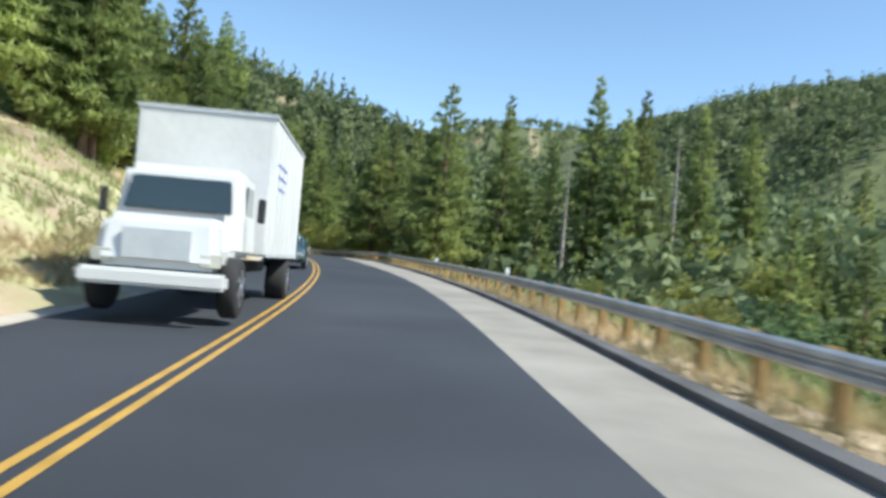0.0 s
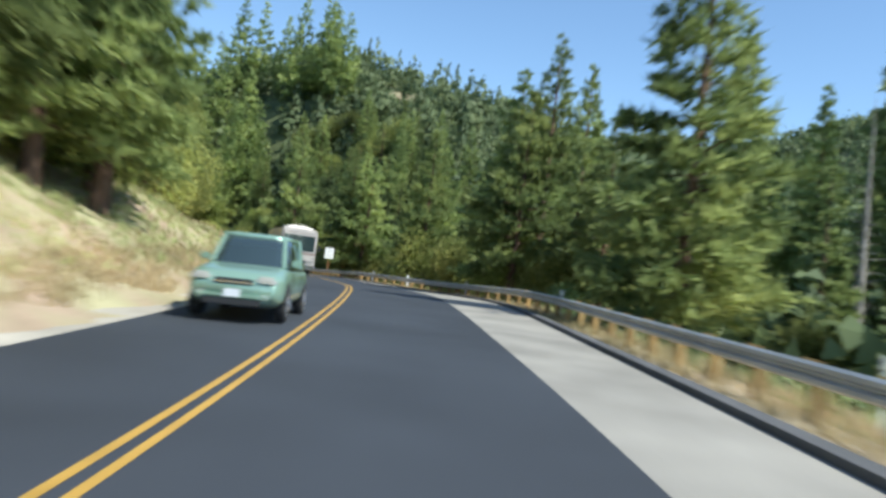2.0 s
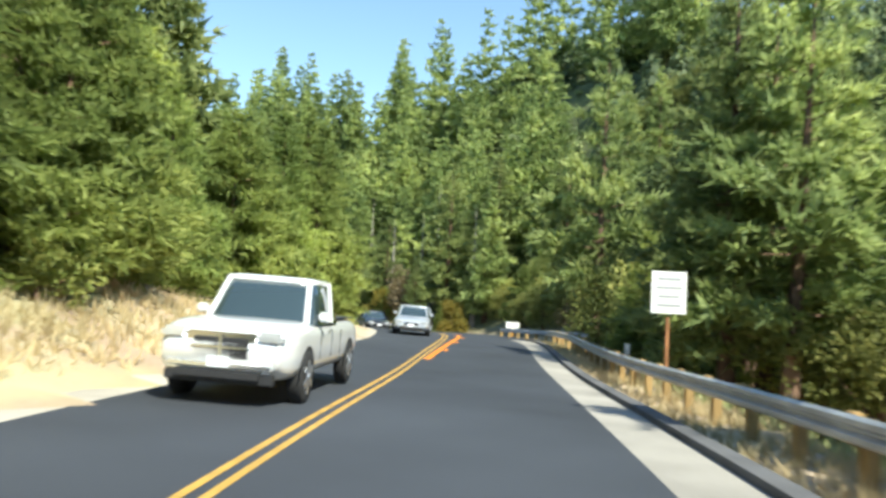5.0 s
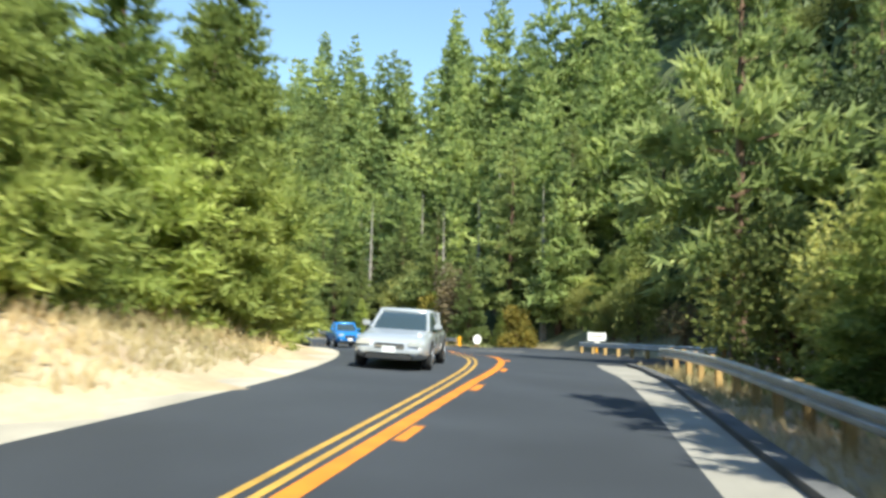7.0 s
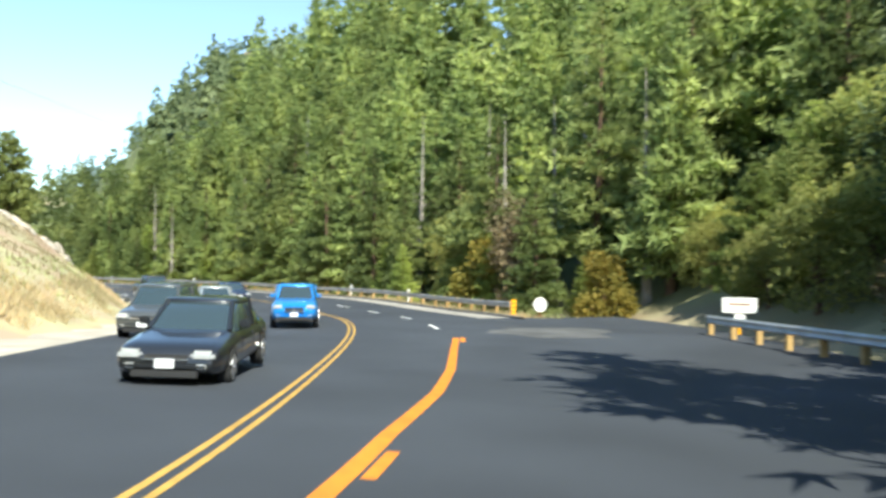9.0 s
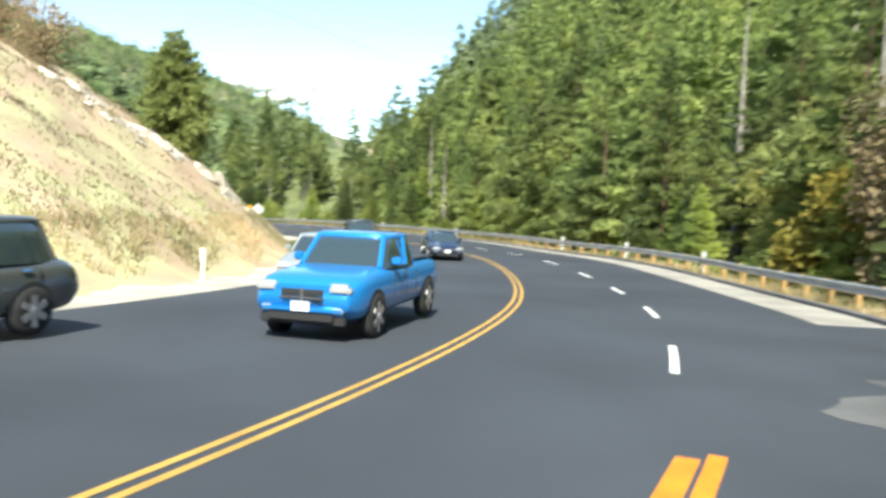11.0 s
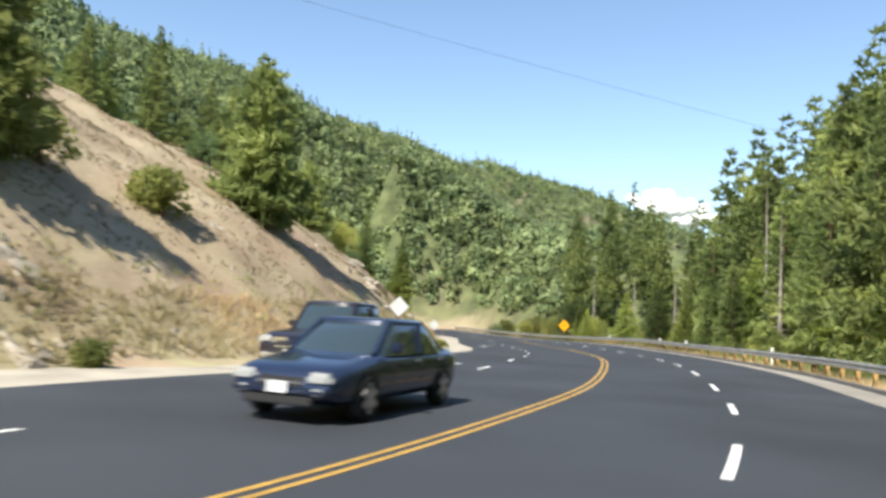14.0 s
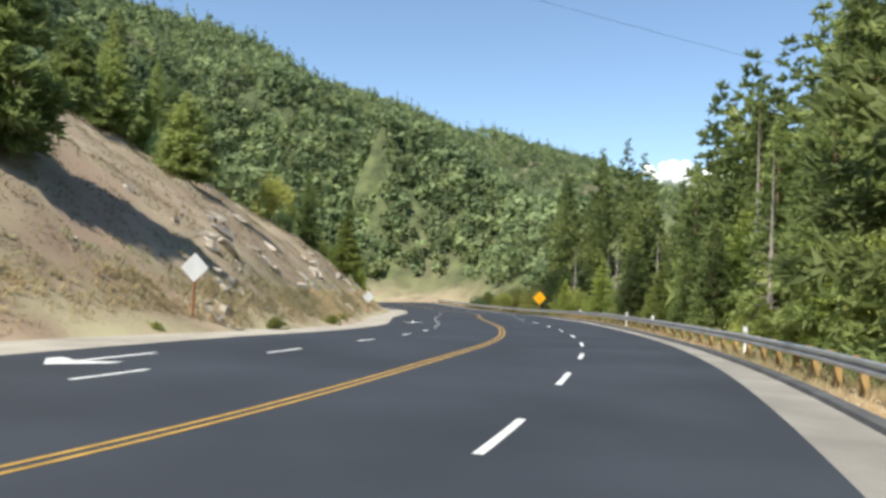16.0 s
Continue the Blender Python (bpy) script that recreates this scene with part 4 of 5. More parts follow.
def box_truck():
    root = tagged(new("box_truck"), "white box truck with a tall plain cargo body", "truck")
    white = paintwork("white truck paint", (0.68, 0.68, 0.67), 0.0)
    part("cargo_box", box(2.45, 5.6, 2.55, (0, 0.7, 1.0), 0.04), mat("white panel", (0.66, 0.66, 0.65), 0.5, 0.12, 0.6, 8, 0.02), root, "white cargo body")
    part("rim_rail", box(2.5, 5.66, 0.07, (0, 0.7, 3.52), 0.01), M_SIGNBACK, root)
    part("cab", box(2.1, 1.55, 1.45, (0, -2.95, 0.95), 0.12, taper=(0.9, 0.75), shift=(0, 0.12)), white, root)
    part("windscreen", box(1.7, 0.05, 0.55, (0, -3.68, 1.63), 0.02, taper=(0.92, 1.0), shift=(0, 0.13)), M_GLASS, root, "dark windscreen")
    for sx in (-1, 1):
        part("side_window", box(0.03, 0.75, 0.5, (sx * 0.985, -2.85, 1.65), 0.01, taper=(1, 0.8)), M_GLASS, root)
        part("headlight", box(0.32, 0.08, 0.2, (sx * 0.78, -4.68, 0.78), 0.02), M_LAMP, root, "clear headlight")
        part("mirror", box(0.12, 0.1, 0.4, (sx * 1.27, -3.35, 1.55), 0.02), M_TRIM, root)
        add_wheel(root, sx * 0.98, -3.9, 0.48, 0.28)
        add_wheel(root, sx * 0.98, 2.1, 0.48, 0.45)
    part("hood", box(1.85, 1.2, 0.8, (0, -4.15, 0.72), 0.12, taper=(0.9, 0.9), shift=(0, 0.06)), white, root)
    part("grille", box(1.0, 0.06, 0.45, (0, -4.74, 0.85), 0.01), M_SIGNBACK, root, "pale grille")
    part("bumper", box(2.15, 0.2, 0.25, (0, -4.8, 0.45), 0.05), white, root)
    for sx in (-1, 1):
        for k in range(3):
            part("stripe", box(0.006, 1.5 - 0.2 * k, 0.05, (sx * 1.228, -0.6, 2.75 - 0.22 * k)), plain("blue stripe", (0.08, 0.16, 0.5), 0.4), root, "blue stripe")
        for k in range(8):
            part("side_rib", box(0.012, 0.03, 2.4, (sx * 1.228, -1.9 + 0.74 * k, 1.06)), M_SIGNBACK, root)
        part("sill_rail", box(0.03, 5.5, 0.09, (sx * 1.225, 0.7, 0.99), 0.008), M_SIGNBACK, root, "grey sill rail")
        part("mud_flap", box(0.5, 0.03, 0.4, (sx * 0.95, 2.75, 0.2)), M_TRIM, root)
    part("chassis", box(0.9, 7.7, 0.25, (0, -0.35, 0.62), 0.02), M_TRIM, root)
    return root


def motorhome():
    root = tagged(new("motorhome"), "silver and beige motorhome with a big flat windscreen", "motorhome")
    skin = mat("pearl coach skin", (0.58, 0.53, 0.505), 0.35, 0.1, 0.5, 6, 0.0, metal=0.2)
    dark = mat("bronze coach skin", (0.22, 0.19, 0.17), 0.3, 0.15, 0.4, 5, 0.0, metal=0.3)
    part("body", box(2.5, 7.2, 2.75, (0, -1.4, 0.45), 0.16), skin, root)
    part("windscreen", box(2.2, 0.06, 1.15, (0, -4.985, 1.62), 0.04), M_GLASS, root, "huge dark windscreen")
    part("brow", box(2.42, 0.35, 0.35, (0, -4.86, 2.84), 0.1), skin, root)
    part("roof_pod", box(1.2, 1.4, 0.26, (0, -3.4, 3.18), 0.08, taper=(0.75, 0.8)), skin, root)
    part("air_conditioner", box(0.9, 1.0, 0.28, (0, 0.6, 3.18), 0.06), M_SIGNWHITE, root)
    part("band", box(2.51, 0.08, 0.12, (0, -4.985, 1.44), 0.02), plain("bronze stripe", (0.21, 0.13, 0.105), 0.35, 0.3), root, "bronze stripe")
    for z in (1.02, 1.22):
        part("trim_strip", box(2.51, 0.06, 0.03, (0, -4.99, z), 0.008), M_CHROME, root, "bright trim strip")
    part("crown", box(2.0, 0.9, 0.2, (0, -4.2, 3.17), 0.08, taper=(0.8, 0.8)), skin, root)
    part("bumper", box(2.46, 0.25, 0.32, (0, -4.95, 0.42), 0.07), M_CHROME, root, "bright bumper")
    part("grille", box(1.2, 0.04, 0.18, (0, -5.005, 0.85), 0.01), M_TRIM, root)
    part("number_plate", box(0.31, 0.02, 0.15, (0, -5.10, 0.52)), M_PLATE, root)
    for sx in (-1, 1):
        part("headlight", box(0.5, 0.06, 0.18, (sx * 0.85, -5.0, 0.82), 0.03), M_LAMP, root, "clear headlight")
        part("side_panel", box(0.02, 6.7, 1.5, (sx * 1.255, -1.4, 1.1), 0.005), dark, root, "bronze side panel")
        for yy, ww in ((-3.9, 0.9), (-2.0, 1.3), (-0.2, 0.9), (1.2, 0.8)):
            part("side_window", box(0.02, ww, 0.7, (sx * 1.272, yy, 1.75), 0.005), M_GLASS, root)
        part("mirror", box(0.14, 0.1, 0.42, (sx * 1.42, -5.0, 1.75), 0.03), M_TRIM, root)
        part("mirror_arm", box(0.2, 0.05, 0.05, (sx * 1.3, -4.98, 2.12), 0.01), M_TRIM, root)
        add_wheel(root, sx * 1.08, -3.2, 0.48, 0.3)
        add_wheel(root, sx * 1.08, 0.8, 0.48, 0.42)
    part("awning", box(0.12, 4.2, 0.14, (1.32, -0.9, 2.95), 0.03), M_TRIM, root)
    return root

# ---- forest ----
rng = np.random.default_rng(7)
PROTO = {}


def proto(key, make, label, category="tree", group=""):
    ob = make()
    tagged(ob, label, category, group)
    PROTO[key] = [ob, False]


def plant(key, x, y, scale=1.0, turn=None, sink=0.15, wide=1.0):
    """Stands a copy of a plant at a place in plan."""
    ob, used = PROTO[key]
    m = Matrix.Translation((x, y, on_ground(x, y, sink))) @ pose(0, 0, 0, 0, 0, rng.uniform(0, 360) if turn is None else turn)
    if used:
        c = copy_thing(ob, m)
    else:
        ob.matrix_basis = m
        PROTO[key][1] = True
        c = ob
    c.scale = (scale * wide, scale * wide, scale)
    return c


def plant_at(key, s, lat, scale=1.0, wide=1.0):
    p = at(s, lat)
    return plant(key, float(p[0]), float(p[1]), scale, wide=wide)


proto("pine_a", lambda: conifer(16, 3.3, 11, 0.14, M_NEEDLE, 23, 8, 20, size=0.85, thin=0.85), "tall dark green conifer beside the road", group="roadside conifers")
proto("pine_b", lambda: conifer(15, 2.5, 12, 0.05, M_NEEDLE, 25, 8, 18, point=0.8, size=0.85, thin=0.85), "narrow dark green fir beside the road", group="roadside conifers")
proto("pine_c", lambda: conifer(14, 3.6, 13, 0.25, M_NEEDLE, 18, 7, 24, gappy=0.2, size=0.85, thin=0.85), "open-branched dark pine beside the road", group="roadside conifers")
proto("young_a", lambda: conifer(8, 2.7, 14, 0.02, M_NEEDLE2, 22, 11, 30, point=0.7, size=0.62, thin=0.72), "dense bright green young pine on the bank", group="young pines")
proto("young_b", lambda: conifer(9, 2.3, 15, 0.03, M_NEEDLE2, 22, 10, 28, point=0.8, size=0.62, thin=0.72), "bright green young pine on the bank", group="young pines")
proto("slope_pine", lambda: conifer(8, 2.6, 17, 0.08, M_NEEDLE, 24, 9, 17, point=0.6, size=0.85), "bushy green pine on the dry slope", group="slope pines")
proto("snag", lambda: conifer(15, 1.8, 16, 0.2, None, 34, 7, 3, bark=M_GREYBARK), "bare grey dead conifer among living trees", group="dead trees")
proto("bare_pine", lambda: conifer(20, 2.4, 18, 0.5, M_NEEDLE, 22, 6, 8), "tall pine with a long bare trunk", group="skyline pines")
proto("fir_far", lambda: conifer(15, 2.9, 19, 0.08, M_NEEDLE, 20, 7, 9, point=0.85, size=1.2), "dark green conifer in the wood behind", group="conifers in the wood")
proto("fir_far_b", lambda: conifer(16, 2.6, 20, 0.2, M_NEEDLE, 18, 7, 9, size=1.2, gappy=0.2), "ragged dark green conifer in the wood behind", group="conifers in the wood")
proto("oak_a", lambda: broadleaf(7, 4.0, 21, M_LEAF, 3300, 0.155), "rounded green oak beside the guardrail", group="roadside oaks")
proto("oak_b", lambda: broadleaf(6, 3.4, 22, M_LEAF, 3000, 0.15, 0.12), "bushy green oak beside the guardrail", group="roadside oaks")
proto("shaded_oak", lambda: broadleaf(12, 5.2, 28, M_SHADEOAK, 5200, 0.22, 0.14, 14), "big oak with shade-darkened leaves at the side road", group="roadside oaks")
proto("willow", lambda: broadleaf(3.6, 2.6, 23, M_LEAF2, 1800, 0.15, 0.05), "pale grey-green willow shrub below the road", "shrub", "roadside shrubs")
proto("yellow", lambda: broadleaf(5, 2.2, 24, M_LEAF3, 1300, 0.18, 0.1), "yellowing broadleaf shrub by the road", "shrub", "roadside shrubs")
proto("brown", lambda: broadleaf(6, 2.0, 25, M_BROWN, 2600, 0.10, 0.15, 12), "brown half-dead tree by the road", "tree", "roadside shrubs")
proto("brush", lambda: broadleaf(3.2, 2.4, 27, M_BROWN, 1800, 0.085, 0.0, 8), "grey dry brush on the slope", "shrub", "roadside shrubs")
proto("bush", lambda: broadleaf(1.6, 1.3, 26, M_LEAF, 700, 0.11, 0.0, 6), "low green roadside bush on the bank", "shrub", "roadside shrubs")


def forest_strip(s0, s1, a, b, n, keys, lo, hi, seed):
    g = np.random.default_rng(seed)
    for i in range(n):
        s = s0 + (s1 - s0) * (i + g.random()) / n
        plant_at(keys[int(g.integers(len(keys)))], s, a + (b - a) * g.random(), lo + (hi - lo) * g.random())


def back_woods(s0, s1, a, b, n, lo, hi, seed, thin=2):
    """Conifers standing behind the first rows, too many to count: one mesh."""
    g = np.random.default_rng(seed)
    kinds = []
    for key in ("fir_far", "fir_far_b"):
        me = [c for c in PROTO[key][0].children if c.name.startswith("crown")][0].data
        v = np.empty(len(me.vertices) * 3, np.float32)
        me.vertices.foreach_get("co", v)
        kinds.append(v.reshape(-1, 3, 3)[::thin])
    out = []
    for i in range(n):
        s = s0 + (s1 - s0) * (i + g.random()) / n
        p = at(s, a + (b - a) * g.random())
        k, t = lo + (hi - lo) * g.random(), g.uniform(0, 6.28)
        c, sn = math.cos(t), math.sin(t)
        q = kinds[int(g.integers(2))] * [0.95, 0.95, 1.0] * k
        mid = q.mean(1, keepdims=True)
        q = mid + (q - mid) * (1.0 if thin == 1 else 1.3)
        q = np.stack([q[..., 0] * c - q[..., 1] * sn, q[..., 0] * sn + q[..., 1] * c, q[..., 2]], -1)
        out.append(q + [p[0], p[1], on_ground(float(p[0]), float(p[1]), 0.2)])
    V = np.concatenate(out).reshape(-1, 3)
    ob = array_ob("forest", V, np.arange(len(V)).reshape(-1, 3), M_NEEDLE)
    return tagged(ob, "dense dark conifer wood behind the roadside trees", "forest", kind="stuff")


# beyond the right rail, from the start to the side road
forest_strip(30, 100, 13, 30, 16, ["willow", "oak_b", "willow", "bush", "bush"], 0.7, 1.1, 1)
forest_strip(34, 115, 24, 75, 60, ["oak_a", "fir_far", "fir_far_b", "willow", "oak_b"], 0.6, 1.0, 11)
forest_strip(92, 120, 11, 15, 7, ["oak_a", "oak_b", "willow"], 0.6, 0.85, 12)
forest_strip(120, 136, 10.0, 15, 7, ["oak_a", "oak_b", "oak_a", "young_b"], 0.7, 1.05, 2)
forest_strip(136, 150, 13.5, 17, 5, ["oak_a", "oak_b"], 0.7, 0.95, 20)
forest_strip(150, 176, 9.6, 15, 10, ["oak_a", "oak_b", "oak_a", "young_b"], 0.7, 1.05, 21)
forest_strip(122, 182, 15, 30, 16, ["pine_a", "pine_b", "pine_c", "oak_a"], 0.7, 1.0, 3)
plant_at("pine_a", 94, 12.0, 1.15)
for x, y, k in ((-225, 208, 0.9), (-232, 212, 0.8), (-170, 190, 0.6), (-150, 180, 0.55), (-128, 160, 0.6)):
    plant("bare_pine", x, y, k)
for s, lat, k, kind in ((112.5, 10.2, 1.0, "pine_c"), (115.5, 11.0, 1.05, "pine_a"), (113.5, 12.0, 0.95, "bare_pine"), (107, 13.5, 0.9, "pine_c"), (134.5, 11.5, 1.0, "pine_a"), (137, 13.5, 1.1, "pine_c"), (153, 11.2, 1.1, "pine_c"), (155, 9.9, 1.0, "pine_a"), (157, 11.8, 0.88, "bare_pine"), (160.5, 11, 1.0, "pine_b"), (160, 12.2, 0.85, "bare_pine"), (172, 14.5, 1.1, "pine_a")):
    plant_at(kind, s, lat, k)
# big oaks whose shade is painted in as dark leaves
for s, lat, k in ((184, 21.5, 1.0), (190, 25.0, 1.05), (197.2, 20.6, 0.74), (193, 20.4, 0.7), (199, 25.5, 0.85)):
    plant_at("shaded_oak", s, lat, k)
# round the side road and along the second rail
forest_strip(183, 212, 22, 44, 40, ["fir_far", "pine_b", "fir_far_b", "oak_a", "oak_b"], 0.7, 1.1, 6)
forest_strip(165, 190, 15, 40, 26, ["fir_far", "pine_b", "pine_c", "shaded_oak"], 0.7, 0.9, 26)
forest_strip(200, 212, 17.5, 26, 12, ["oak_b", "young_b", "willow", "young_a"], 0.5, 0.9, 46)
forest_strip(214, 330, 12.6, 16, 36, ["young_a", "young_b", "oak_b", "pine_b", "willow", "young_b"], 0.45, 0.8, 4)
forest_strip(212, 300, 15.5, 24, 34, ["pine_a", "pine_b", "pine_c", "young_a", "pine_b", "snag", "oak_a"], 0.8, 1.3, 5)
back_woods(213, 290, 20, 31, 42, 0.95, 1.6, 25, 1)
back_woods(290, 385, 21, 36, 40, 0.8, 1.2, 27)
back_woods(212, 300, 30, 55, 60, 1.25, 1.7, 15)
back_woods(120, 190, 26, 45, 60, 0.8, 1.2, 35)
back_woods(256, 304, 18, 44, 60, 1.2, 1.5, 28, 1)
back_woods(140, 180, -13, -40, 46, 1.15, 1.5, 29, 1)
forest_strip(225, 310, 20, 28, 8, ["snag"], 0.8, 1.2, 36)
forest_strip(258, 300, 17, 23, 12, ["pine_a", "pine_b", "pine_c", "pine_b"], 1.2, 1.45, 56)
forest_strip(144, 180, -15, -26, 5, ["bare_pine", "snag"], 0.95, 1.15, 57)
plant_at("pine_c", 261, 12.6, 1.15)
# single tall conifers in the valley ahead of the start
for x, y, k in ((9, 69, 1.85), (20, 68, 2.0), (24, 66, 1.7), (27, 70, 1.9), (15, 71, 1.5), (33, 64, 1.7), (-3, 68, 1.5), (40, 66, 1.6)):
    plant("pine_b", x, y, k, wide=0.8)
plant("snag", 30, 62, 1.6)
plant("snag", 17, 64, 1.4)
for s, lat, k, kind in ((262, 15, 0.85, "pine_b"), (266, 17, 0.95, "pine_c"), (258, 14.5, 0.9, "pine_a"), (254, 15, 1.05, "pine_a"), (250, 14, 1.0, "pine_c"), (247, 16, 1.15, "pine_a"), (272, 16, 0.8, "pine_a"), (243, 14.5, 1.05, "pine_b")):
    plant_at(kind, s, lat, k)
for s, lat, k, kind in ((306, 17, 0.95, "pine_b"), (299, 15.5, 1.0, "pine_b"), (293, 18, 1.1, "pine_a"), (286, 16, 1.05, "pine_b"), (281, 18, 1.1, "pine_c"), (277, 15.5, 1.0, "pine_a"), (270, 15, 1.1, "pine_b"), (290, 16.5, 1.1, "snag"), (284, 15.0, 0.9, "snag")):
    plant_at(kind, s, lat, k, wide=0.85)
forest_strip(160, 177, 10.5, 13.0, 5, ["oak_a", "oak_b"], 0.7, 1.0, 47)
plant_at("young_a", 229, 15.5, 1.25)
plant_at("yellow", 226, 14.0, 1.3)
plant_at("brown", 222, 14.5, 1.5)
plant_at("yellow", 214, 15.5, 0.9)
forest_strip(308, 405, 12.6, 19, 34, ["willow", "oak_b", "young_b", "oak_a", "bush", "snag"], 0.5, 0.85, 61)
forest_strip(322, 405, -12.5, -24, 24, ["oak_b", "young_b", "willow", "oak_a", "pine_b"], 0.5, 0.85, 62)
plant_at("shaded_oak", 352, 17, 0.6)
plant_at("brush", 181, 17.8, 0.8)
plant_at("pine_c", 179.5, 11.4, 1.55, wide=0.85)
plant_at("brush", 195, 17.6, 0.9)
plant_at("brush", 192, 18.0, 0.75)
# on and above the left bank
forest_strip(66, 112, -8, -13, 18, ["oak_a", "oak_b", "pine_a", "young_b"], 0.7, 1.0, 7)
forest_strip(62, 118, -12, -24, 30, ["pine_a", "pine_c", "pine_b", "oak_a"], 0.75, 1.15, 17)
forest_strip(118, 138, -9.5, -15, 9, ["oak_b", "young_b", "young_a", "oak_a"], 0.6, 0.9, 18)
forest_strip(138, 184, -6.4, -13, 26, ["young_a", "young_b", "young_a"], 0.75, 1.25, 8)
forest_strip(122, 192, -14, -34, 40, ["fir_far", "fir_far_b", "young_b"], 0.7, 1.15, 9)
plant_at("slope_pine", 240, -16.8, 0.8)
plant_at("slope_pine", 263, -18.3, 1.12, 0.85)
plant_at("slope_pine", 294, -22.5, 0.78)
plant_at("bush", 250, -16.5, 1.3)
plant_at("bush", 244, -17.5, 1.2)
plant_at("willow", 268, -24, 0.5)
plant_at("willow", 300, -26, 0.6)
plant_at("brush", 237, -23, 1.0)
plant_at("brush", 241, -26, 0.9)
forest_strip(286, 345, -27, -44, 24, ["slope_pine", "pine_b", "young_b", "pine_a"], 0.5, 0.85, 10)
forest_strip(205, 250, -34, -50, 12, ["slope_pine", "oak_b", "willow"], 0.6, 0.9, 19)
for s, lat, k in ((238, -10, 0.5), (246, -9.6, 0.4), (262, -10.2, 0.35), (272, -9.8, 0.45), (285, -10, 0.5), (292, -10.5, 0.4), (40, -5.5, 0.4), (50, -5, 0.35), (112, -5.5, 0.8), (120, -6, 0.9), (131, -6, 1.0), (126, -5.2, 0.6), (139.5, -6.0, 0.9), (141, -7.2, 1.1), (143, -6.4, 0.8), (137.5, -7.4, 1.0), (134, -7.0, 0.9)):
    plant_at("bush", s, lat, k)


# the woods on the far slopes: many small trees of leaf sprays in one mesh
def spray_tree(rng, n, round_crown):
    """Triangles of a far tree of height 1, each lying about along the crown's skin."""
    if round_crown:
        d = rng.normal(0, 1, (n, 3)) * [1, 1, 0.9]
        d /= np.linalg.norm(d, axis=1, keepdims=True)
        d[:, 2] = np.where(d[:, 2] < -0.55, -d[:, 2], d[:, 2])
        lump = 1 + 0.22 * np.sin(d[:, :1] * 4 + rng.uniform(0, 6)) * np.cos(d[:, 1:2] * 4 + rng.uniform(0, 6))
        c = d * [0.46, 0.46, 0.44] * lump * rng.uniform(0.8, 1.08, (n, 1)) + [0, 0, 0.5]
        size = rng.uniform(0.10, 0.19, n)
    else:
        u = 1 - np.sqrt(rng.uniform(0.0, 1.0, n))
        a = rng.uniform(0, 6.2832, n)
        whorl = 0.78 + 0.35 * np.abs(np.sin(u * 25))
        r = 0.17 * (1 - u) ** 0.8 * whorl * rng.uniform(0.7, 1.15, n) + 0.006
        d = np.stack([np.cos(a), np.sin(a), 0.45 + 0 * a], 1)
        c = np.stack([np.cos(a) * r, np.sin(a) * r, 0.05 + 0.95 * u], 1)
        size = rng.uniform(0.05, 0.10, n) * (1.15 - 0.6 * u)
    d = d + rng.normal(0, 0.38, (n, 3))
    d /= np.linalg.norm(d, axis=1, keepdims=True)
    e = np.cross(d, rng.normal(0, 1, (n, 3)))
    e /= np.linalg.norm(e, axis=1, keepdims=True)
    f = np.cross(d, e)
    k = size[:, None]
    return np.stack([c + e * k, c - e * k * 0.6 + f * k * 0.8, c - e * k * 0.6 - f * k * 0.8], 1)


def far_woods(n, boxes, hmin, hmax, seed, mat_, clear=34, rounds=0.3, reach=1e9, sprays=44, label="dense conifer forest on the far slopes"):
    g = np.random.default_rng(seed)
    kinds = [[spray_tree(g, sprays, r) for _ in range(5)] for r in (False, True)]
    out = []
    for (xa, xb, ya, yb), share in boxes:
        m = int(n * share)
        x, y = g.uniform(xa, xb, m), g.uniform(ya, yb, m)
        s, lat, z0 = nearest(x, y)
        thick = nz(x, y, 0.11, 3.0) + 0.5 * nz(x, y, 0.27, 5.0) < g.uniform(0.5, 0.9, m)
        ok = (np.abs(lat) > clear) & (np.abs(lat) < reach) & ((clear > 20) | (lat > 0)) & (thick | (np.abs(lat) < 60))
        x, y = x[ok], y[ok]
        z = ground_z(x, y)
        for xi, yi, zi in zip(x, y, z):
            rnd = g.random() < rounds
            h = g.uniform(hmin, hmax) * (0.5 + 0.5 * g.random())
            wide = h * g.uniform(0.8, 1.25)
            if rnd:
                h, wide = h * 0.62, wide * 0.68
            t = g.uniform(0, 6.2832)
            c, sn = math.cos(t), math.sin(t)
            q = kinds[int(rnd)][int(g.integers(5))]
            out.append(np.stack([(q[..., 0] * c - q[..., 1] * sn) * wide + xi, (q[..., 0] * sn + q[..., 1] * c) * wide + yi, q[..., 2] * h + zi - 0.02 * h], -1))
    V = np.concatenate(out).reshape(-1, 3)
    ob = array_ob("forest", V, np.arange(len(V)).reshape(-1, 3), mat_)
    return tagged(ob, label, "forest", kind="stuff")


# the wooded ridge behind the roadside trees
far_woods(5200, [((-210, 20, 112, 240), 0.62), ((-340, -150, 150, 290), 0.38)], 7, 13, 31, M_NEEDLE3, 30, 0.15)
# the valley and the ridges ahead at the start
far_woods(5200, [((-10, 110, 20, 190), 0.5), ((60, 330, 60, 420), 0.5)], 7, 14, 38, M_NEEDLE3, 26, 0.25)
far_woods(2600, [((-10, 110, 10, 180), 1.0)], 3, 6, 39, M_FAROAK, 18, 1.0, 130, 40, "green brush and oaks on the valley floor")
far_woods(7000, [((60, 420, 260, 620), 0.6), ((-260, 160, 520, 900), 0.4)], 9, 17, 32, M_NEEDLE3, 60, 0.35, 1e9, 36)
